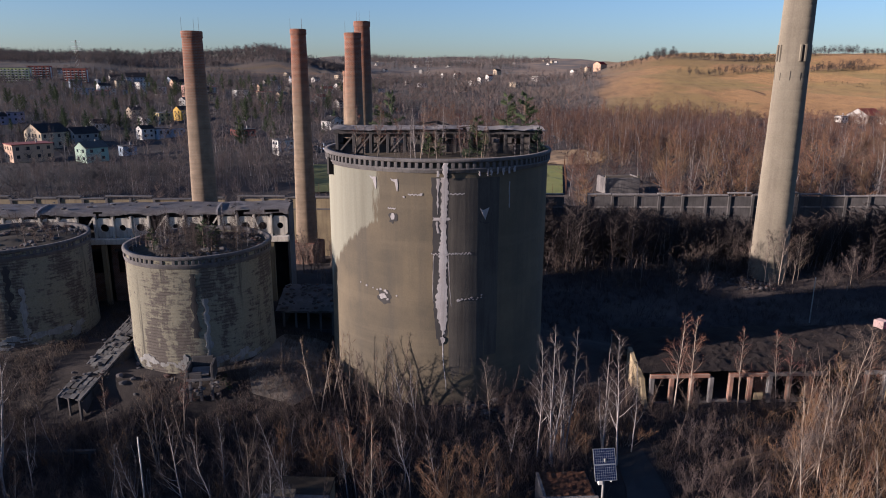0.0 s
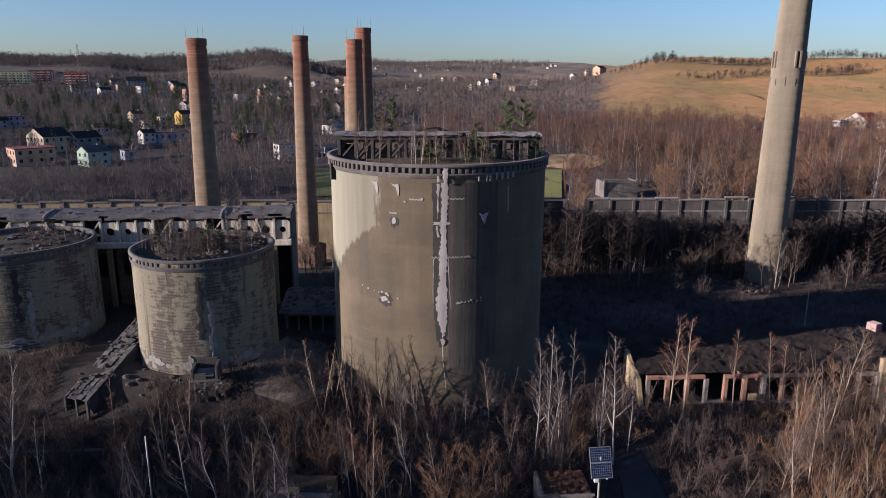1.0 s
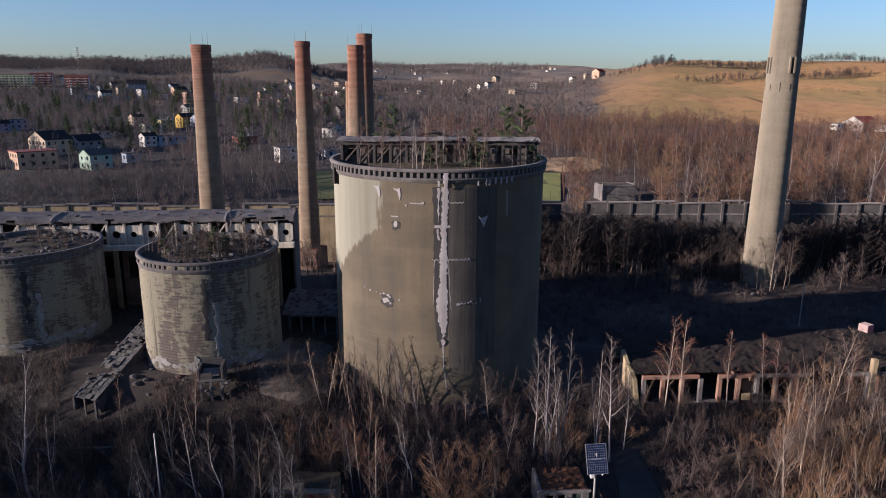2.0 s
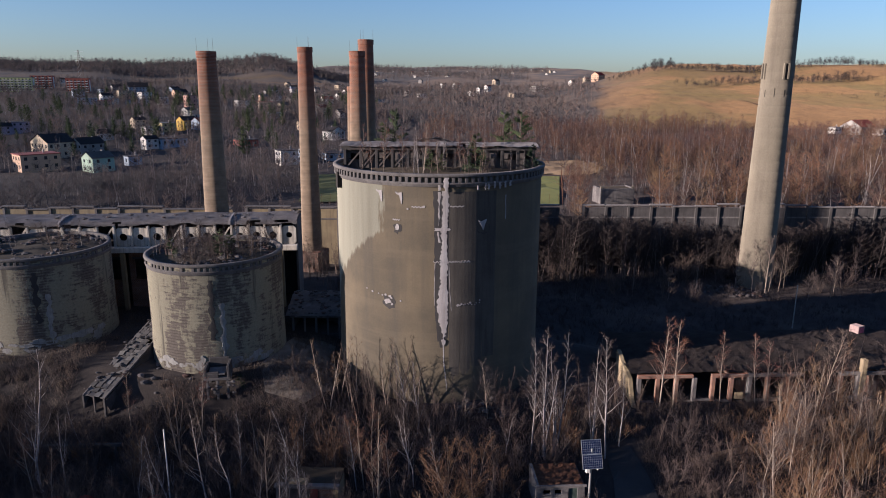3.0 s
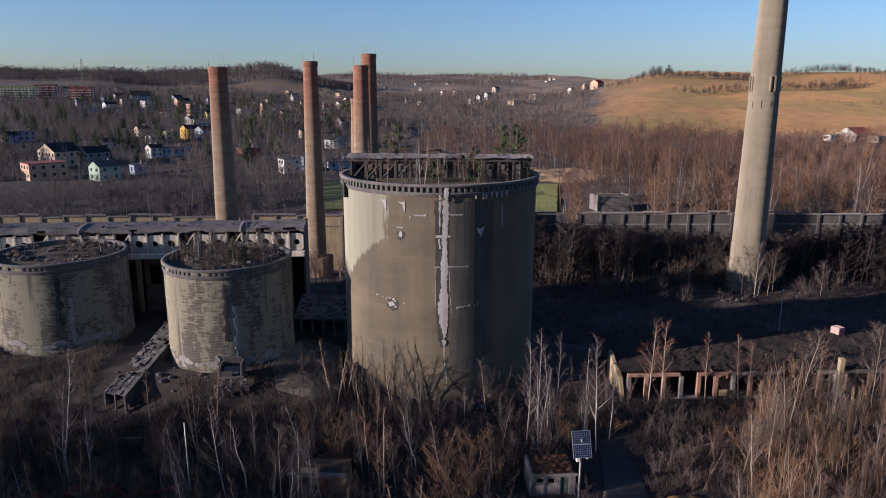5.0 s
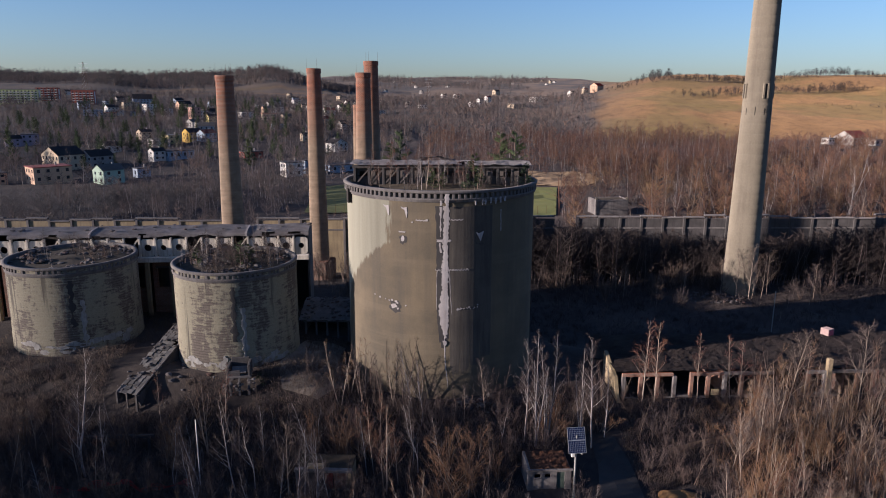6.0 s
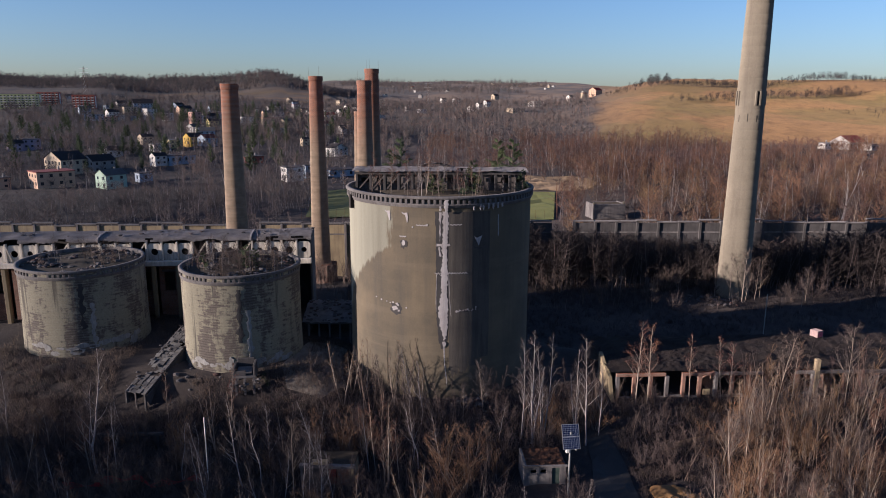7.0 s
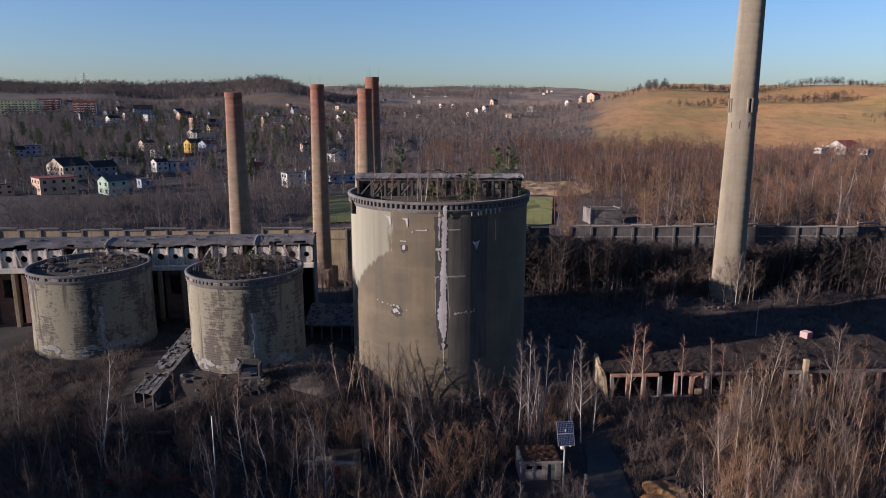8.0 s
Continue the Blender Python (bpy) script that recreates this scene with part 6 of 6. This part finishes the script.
# scrub in the shaded yard behind
count = 0
while count < 55:
    x, y = rng_.uniform(14, 112), rng_.uniform(14, 57)
    if blocked(x, y) or (y < 34 and rng_.random() < 0.75) or math.hypot(x - 62.5, y - 44.9) < 3.8 or x > 0.62 * (y + 97):
        continue
    plant(("shrub", "ash", "sapling", "shrub")[count % 4], x, y, rng_.uniform(4, 9) if y > 34 else rng_.uniform(1.5, 3), rng_.randrange(6), turn=rng_.uniform(0, 6.28))
    count += 1
for i, (x, y, h) in enumerate([(60.2, 40.6, 10), (62.6, 40.2, 11), (65.5, 41, 9), (58, 43, 8), (67.5, 43, 9.5)]):
    plant("ash", x, y, h, i, turn=i)
# behind the hall
for i in range(40):
    plant(("shrub", "sapling", "ash")[i % 3], rng_.uniform(-26, -12), rng_.uniform(13, 56), rng_.uniform(4, 8), i, turn=i)
# tall single trees that stand out of the thicket
for i, (x, y, h) in enumerate([(72, 112, 19), (78, 118, 16), (66, 104, 12), (92, 96, 15), (108, 104, 18), (116, 92, 15), (124, 110, 19), (99, 128, 16), (84, 90, 11), (60, 100, 9), (131, 98, 16), (112, 124, 15), (70, 88, 10), (54, 96, 8)]):
    plant("ash" if i % 3 else "pair", x, y, h, i, turn=i * 1.9)
# on the silo roofs
for i in range(48):
    a, d = rng_.uniform(0, 6.28), rng_.uniform(3.5, 11.3)
    x, y = d * math.cos(a), -abs(d * math.sin(a)) if i % 4 != 3 else abs(d * math.sin(a))
    if -3.6 < y < 3.4:
        y = -3.8 - rng_.uniform(0, 5)
        if math.hypot(x, y) > 11.4:
            continue
    plant(("birch", "shrub", "red", "sapling")[i % 4], x, y, rng_.uniform(2.6, 6.2) if i % 4 != 1 else rng_.uniform(1.2, 2.4), i, 26.5, turn=i * 1.3)
for i in range(84):
    a, d = rng_.uniform(0, 6.28), 7 * math.sqrt(rng_.random())
    cx, cy, zt = ((-27.5, -2.3, 15.4), (-52.2, 3.4, 14.6))[1 if i % 4 == 3 else 0]
    plant(("shrub", "sapling", "birch")[i % 3], cx + d * math.cos(a), cy + d * math.sin(a), rng_.uniform(1.6, 4.2), i, zt + 0.6, turn=i)


def pine_kind(seed, H):
    rng = random.Random(seed)
    v, t = tubes(rows_of(limb(rng, (0, 0, -0.2), (0, 0, 1.0), H, 0.02 * H, 8, 0.03, 0.03)))
    trunk = fast_mesh("trunk", v, t, BROWN_BARK)
    rows = []
    for k in range(int(26 * H / 5)):
        z = H * (0.12 + 0.86 * k / (26 * H / 5))
        a = rng.uniform(0, 6.28)
        ln = (H - z) * 0.34 + 0.25
        br = limb(rng, (0, 0, z), (math.cos(a), math.sin(a), 0.25), ln, 0.025, 3, 0.08, 0.05)
        for p, q, ra, rb, d in br:
            for n in range(14):
                s = p + (q - p) * rng.random()
                e = s + (sideways(rng, d, rng.uniform(0.3, 1.0))) * rng.uniform(0.16, 0.34)
                rows.append((*s, *e, 0.03, 0.008))
    v, t = tubes(rows)
    return trunk, fast_mesh("needles", v, t, NEEDLE, np.zeros(len(v)))


PINES = [pine_kind(3, 5), pine_kind(4, 5)]


def pine(x, y, z, h, i):
    t = new("pine_tree")
    s = h / 5
    t.matrix_basis = Matrix.LocRotScale((x, y, z), Euler((0, 0, i * 1.9)), (s * 1.15, s * 1.15, s))
    tagged(t, "young dark green pine with dense needles", "tree", "pines")
    for nm, me in zip(("trunk", "foliage"), PINES[i % 2]):
        o = new(nm, me)
        o.parent = t


for i, (x, y, z, h) in enumerate([(-1.2, -5.0, 26.5, 2.6), (0.2, -6.4, 26.5, 2.2), (4.2, -5.2, 26.5, 4.4), (4.6, -6.6, 26.5, 3.0), (10.4, 3.6, 26.6, 6.6), (11.0, -3.4, 26.4, 3.2), (-1.0, -7.4, 26.5, 2.4), (3.2, -8.0, 26.5, 2.2), (-5.6, 6.5, 26.6, 6.6),
                                  (-7.0, 4.6, 26.6, 5.0), (8.5, 6.5, 26.6, 6.4), (-26.0, -5.0, 16.0, 3.6), (-31.5, -5.5, 16.0, 2.6), (-25.0, -4.2, 16.0, 3.0), (-26.8, -4.0, 16.0, 2.8), (-22.6, -11.8, 2.4, 1.8), (-22.0, -12.4, 2.0, 1.6)]):
    pine(x, y, z, h, i)

# ---- woods further off ----


def far_proto(seed, H, wide, nb, thin=1.0, up=0.0):
    """A coarse bare tree for woods: stem rows and twig rows."""
    rng = random.Random(seed)
    stem = rows_of(limb(rng, (0, 0, -0.3), (rng.gauss(0, 0.08), rng.gauss(0, 0.08), 1.0), H, (0.007 * H + 0.02) * (0.6 + 0.4 * thin), 3, 0.07, 0.02))
    rows = []
    for k in range(nb):
        t = rng.uniform(0.18, 0.98)
        a = rng.uniform(0, 6.28)
        p = np.array([0, 0, H * t])
        ln = H * wide * (1.15 - t) * rng.uniform(0.6, 1.2) + 0.3
        d = np.array([math.cos(a) * 0.75, math.sin(a) * 0.75, rng.uniform(0.3, 0.95) + up])
        q = p + d * ln
        m = p + (q - p) * 0.5 + np.array([0, 0, -0.06 * ln]) + np.array([rng.gauss(0, 0.05), rng.gauss(0, 0.05), 0]) * ln
        rows.append((*p, *m, 0.04 * thin, 0.028 * thin))
        rows.append((*m, *q, 0.028 * thin, 0.012 * thin))
        for f in range(3 if thin < 3 else 2):
            s = m + (q - m) * rng.uniform(-0.5, 0.9)
            e = s + (d * 0.55 + np.array([rng.gauss(0, 0.42), rng.gauss(0, 0.42), rng.uniform(-0.1, 0.5)])) * ln * rng.uniform(0.25, 0.55)
            rows.append((*s, *e, 0.024 * thin, 0.009 * thin))
    return tubes(stem), tubes(rows)


def wood(name, places, protos, label, category="wood", stem_mat=None, twig_mat=None):
    """Many trees too far off to count, joined: places are (x, y, height)."""
    acc = [[[], [], []], [[], [], []]]
    off = [0, 0]
    rng = random.Random(len(places))
    for x, y, h in places:
        pr = protos[rng.randrange(len(protos))]
        k_ = 0.5 + 0.25 * math.sin(x * 0.045 + 1.7 * math.sin(y * 0.023)) + 0.25 * math.sin(y * 0.06 + 1.3 * math.sin(x * 0.031))
        a, s, sh = rng.uniform(0, 6.28), h / 10.0 * (0.75 + 0.5 * k_), 0.65 * k_ + 0.35 * rng.random()
        c, sn = math.cos(a) * s, math.sin(a) * s
        g = ground_at(x, y)
        for k in (0, 1):
            v, t = pr[k]
            w = np.empty_like(v)
            w[:, 0] = x + v[:, 0] * c - v[:, 1] * sn
            w[:, 1] = y + v[:, 0] * sn + v[:, 1] * c
            w[:, 2] = g + v[:, 2] * s
            acc[k][0].append(w)
            acc[k][1].append(t + off[k])
            acc[k][2].append(np.full(len(v), sh))
            off[k] += len(v)
    top = thing(name, pose(0, 0, 0), label, category, "", "stuff")
    for k, nm, mat in ((0, "stems", stem_mat or FAR_STEM), (1, "twigs", twig_mat or FAR_TWIG)):
        ob = new(nm, fast_mesh(nm, np.concatenate(acc[k][0]), np.concatenate(acc[k][1]), mat, np.concatenate(acc[k][2])))
        ob.parent = top
        tagged(ob, kind="stuff")
    return top


NEAR_P = [far_proto(i, 10, 0.34, 34, 1.0) for i in range(5)]
SLIM_P = [far_proto(10 + i, 10, 0.20, 24, 1.0) for i in range(5)]
BUSH_P = [far_proto(20 + i, 10, 0.60, 26, 1.9) for i in range(4)]
RIDGE_P = [far_proto(70 + i, 10, 0.42, 6, 7.0) for i in range(4)]
FAR_P = [far_proto(30 + i, 10, 0.36, 12, 3.0) for i in range(4)]


def scatter(n, xs, ys, hs, keep=None, seed=1):
    rng = random.Random(seed)
    out = []
    while len(out) < n:
        x, y = rng.uniform(*xs), rng.uniform(*ys)
        if abs(x) > 0.72 * (y + 97) + 15:
            continue
        if keep is None or keep(x, y, rng):
            out.append((x, y, rng.uniform(*hs)))
    return out


def scatter_free(n, xs, ys, hs, keep, seed):
    """Places inside a rectangle of the plan, whatever the camera sees."""
    rng = random.Random(seed)
    out = []
    while len(out) < n:
        x, y = rng.uniform(*xs), rng.uniform(*ys)
        if keep(x, y, rng):
            out.append((x, y, rng.uniform(*hs)))
    return out


def off_pitch(x, y, rng):
    return (not (-46 < x < 39 + 0.17 * (y - 124) and 112 < y < 192) and not (44 < x < 64 and 92 < y < 138) and math.hypot(x + 65, y - 232) > 14
            and not (28 < x < 60 + 0.2 * (y - 190) and 188 < y < 236 and rng.random() < 0.93))


def clear_of_town(x, y, rng):
    return rng.random() < 0.75 + 0.5 * math.sin(x * 0.045 + 1.1 * math.sin(y * 0.021)) * math.sin(y * 0.034)


def not_field(x, y, rng):
    return float(hill_weight(x, y)) * float(smooth(330, 440, y)) < 0.25 + 0.2 * rng.random()


wood("scrub_wood", scatter(700, (-140, -14), (64, 190), (4, 9.5), off_pitch, 1), NEAR_P + BUSH_P[:2], "dense leafless scrub wood between hall and town", "wood", FAR_STEM, DARK_WOOD)
wood("birch_wood", scatter(800, (-60, 190), (194, 400), (10, 16), lambda x, y, r: not_field(x, y, r) and off_pitch(x, y, r) and x > -20 + 0.1 * (y - 194), 2), SLIM_P + NEAR_P[:2], "leafless reddish birch wood on the valley floor")
wood("thicket", scatter(1080, (37, 230), (66, 240), (5, 11), off_pitch, 3), NEAR_P + BUSH_P, "tangled reddish-brown thicket beside the pitch")
wood("poplar_wood", scatter(130, (64, 230), (70, 200), (13, 20), off_pitch, 4), NEAR_P + SLIM_P, "scattered tall bare trees above the thicket")
wood("valley_wood", scatter(900, (60, 330), (230, 430), (7, 12), not_field, 5), NEAR_P + BUSH_P, "brown thicket reaching to the foot of the hill")
wood("town_trees", scatter(2300, (-420, -20), (195, 640), (5, 12), clear_of_town, 6), FAR_P + BUSH_P[:2], "bare garden trees among the houses", "wood", FAR_STEM, DARK_WOOD)
wood("valley_trees", scatter(2200, (-140, 330), (400, 1150), (8, 15), not_field, 7), RIDGE_P + FAR_P[:2], "dark winter woods along the valley", "wood", DARK_WOOD, DARK_WOOD)
wood("far_town_trees", scatter(2400, (-760, -60), (620, 1060), (7, 13), clear_of_town, 8), RIDGE_P, "bare trees among the far houses", "wood", DARK_WOOD, DARK_WOOD)
wood("ridge_wood", scatter(3800, (-1250, -170), (1300, 1640), (12, 20), None, 9), RIDGE_P, "dark wooded ridge on the skyline", "wood", DARK_WOOD, DARK_WOOD)
wood("distant_wood", scatter(2000, (-400, 1100), (1500, 3300), (14, 22), lambda x, y, r: x < 0.16 * (y + 93) and math.sin(x * 0.012 + y * 0.004) + math.sin(y * 0.011) > 0.1, 10), FAR_P, "distant blue-grey woods", "wood", DARK_WOOD, DARK_WOOD)
wood("young_stand", scatter(190, (24, 68), (-46, -12.5), (4.0, 9.0), lambda x, y, r: not blocked(x, y) and x > 28 + 0.6 * (y + 31) + 3 * r.random(), 14), [far_proto(60 + i, 10, 0.15, 20, 0.42, 0.7) for i in range(6)], "close stand of thin golden-brown young trees", "wood", BROWN_BARK, FAR_TWIG)
# these two woods have the yard's shade put into their twig colour
wood("yard_wood", scatter(430, (12, 118), (48, 59), (10.0, 14.0), None, 15), NEAR_P + BUSH_P[:2], "bare trees before the broken wall, twigs darkened for shade", "wood", DARK_WOOD, DARKENED_TWIG)
wood("yard_bushes", scatter(90, (13, 112), (34, 50), (2.0, 5.0), lambda x, y, r: math.hypot(x - 62.5, y - 44.9) > 4.5, 16), BUSH_P, "bare bushes in the yard, twigs darkened for its shade", "wood", DARK_WOOD, DARKENED_TWIG)
# unseen wood left of the view, added to cast shade over the left foreground
wood("shading_wood", scatter_free(300, (-105, -50), (-75, -27), (8.5, 13), lambda x, y, r: x < -0.66 * (y + 97) - 7 and y < -27 + 0.35 * (x + 75), 17), NEAR_P, "bare wood out of view beside the yard, added to shade it", "wood", BROWN_BARK, TWIG)
hedges = []
rng_ = random.Random(31)
for (xa, ya), (xb, yb), n, hh in (((280, 700), (520, 760), 200, 8), ((300, 880), (640, 900), 330, 9), ((250, 880), (320, 960), 60, 7), ((430, 580), (540, 500), 110, 7), ((380, 620), (420, 560), 30, 3), ((330, 1000), (360, 1010), 30, 12)):
    for k in range(n):
        t = rng_.random()
        hedges.append((xa + (xb - xa) * t + rng_.gauss(0, 9), ya + (yb - ya) * t + rng_.gauss(0, 12), hh * rng_.uniform(0.5, 1.2)))
wood("hedgerow", hedges, BUSH_P, "dark hedgerows across the dry hill field", "hedge", DARK_WOOD, DARKENED_TWIG)
wood("spruces", scatter(230, (-400, -60), (240, 760), (8, 15), None, 12), [(PP, PN) for PP, PN in [far_proto(50, 10, 0.30, 70, 4.0), far_proto(51, 10, 0.26, 70, 4.0)]], "dark evergreen trees among the houses", "wood", None, NEEDLE)

# ---- undergrowth ----


def undergrowth(name, n, xs, ys, h, mat, label, seed, keep):
    rng = random.Random(seed)
    rows = []
    made = 0
    while made < n:
        x, y = rng.uniform(*xs), rng.uniform(*ys)
        if blocked(x, y) or abs(x) > 0.66 * (y + 97) + 4 or not keep(x, y, rng):
            continue
        made += 1
        g = ground_at(x, y)
        for k in range(6):
            a, l = rng.uniform(0, 6.28), h * rng.uniform(0.5, 1.3)
            p = (x + rng.gauss(0, 0.25), y + rng.gauss(0, 0.25), g - 0.05)
            q = (p[0] + math.cos(a) * l * 0.35, p[1] + math.sin(a) * l * 0.35, g + l * 0.8)
            e = (q[0] + math.cos(a) * l * 0.4, q[1] + math.sin(a) * l * 0.4, g + l * rng.uniform(0.6, 1.15))
            rows += [(*p, *q, 0.018, 0.012), (*q, *e, 0.012, 0.006)]
    v, t = tubes(rows)
    ob = new(name, fast_mesh(name, v, t, mat, np.repeat(np.array([rng.random() for _ in range(len(v) // 72)]), 72)))
    return tagged(ob, label, "undergrowth", kind="stuff")


undergrowth("brambles", 6500, (-65, 62), (-46, -9), 1.0, TWIG, "tangled leafless brambles on the ground", 1, lambda x, y, r: True)
undergrowth("dry_grass", 4500, (-65, 70), (-46, -9), 0.6, DRY, "tufts of dead brown grass", 2, lambda x, y, r: x > 20 or r.random() < 0.6)
undergrowth("young_shoots", 450, (30, 64), (-44, -13), 1.5, GOLD_TWIG, "golden-brown shoots under the young trees", 3, lambda x, y, r: math.sin(x * 0.4) * math.sin(y * 0.5 + 1) + r.random() > 0.15)
# scrub coloured near-black to stand for the yard's shade
undergrowth("yard_scrub", 2600, (14, 115), (8, 58), 0.8, DARKENED_TWIG, "low scrub in the yard, brown darkened for its shade", 4, lambda x, y, r: y > 10)
undergrowth("bank_scrub", 1800, (-62, -10), (-16, 12), 0.7, DRY, "dead grass on the bank below the silos", 5, lambda x, y, r: True)
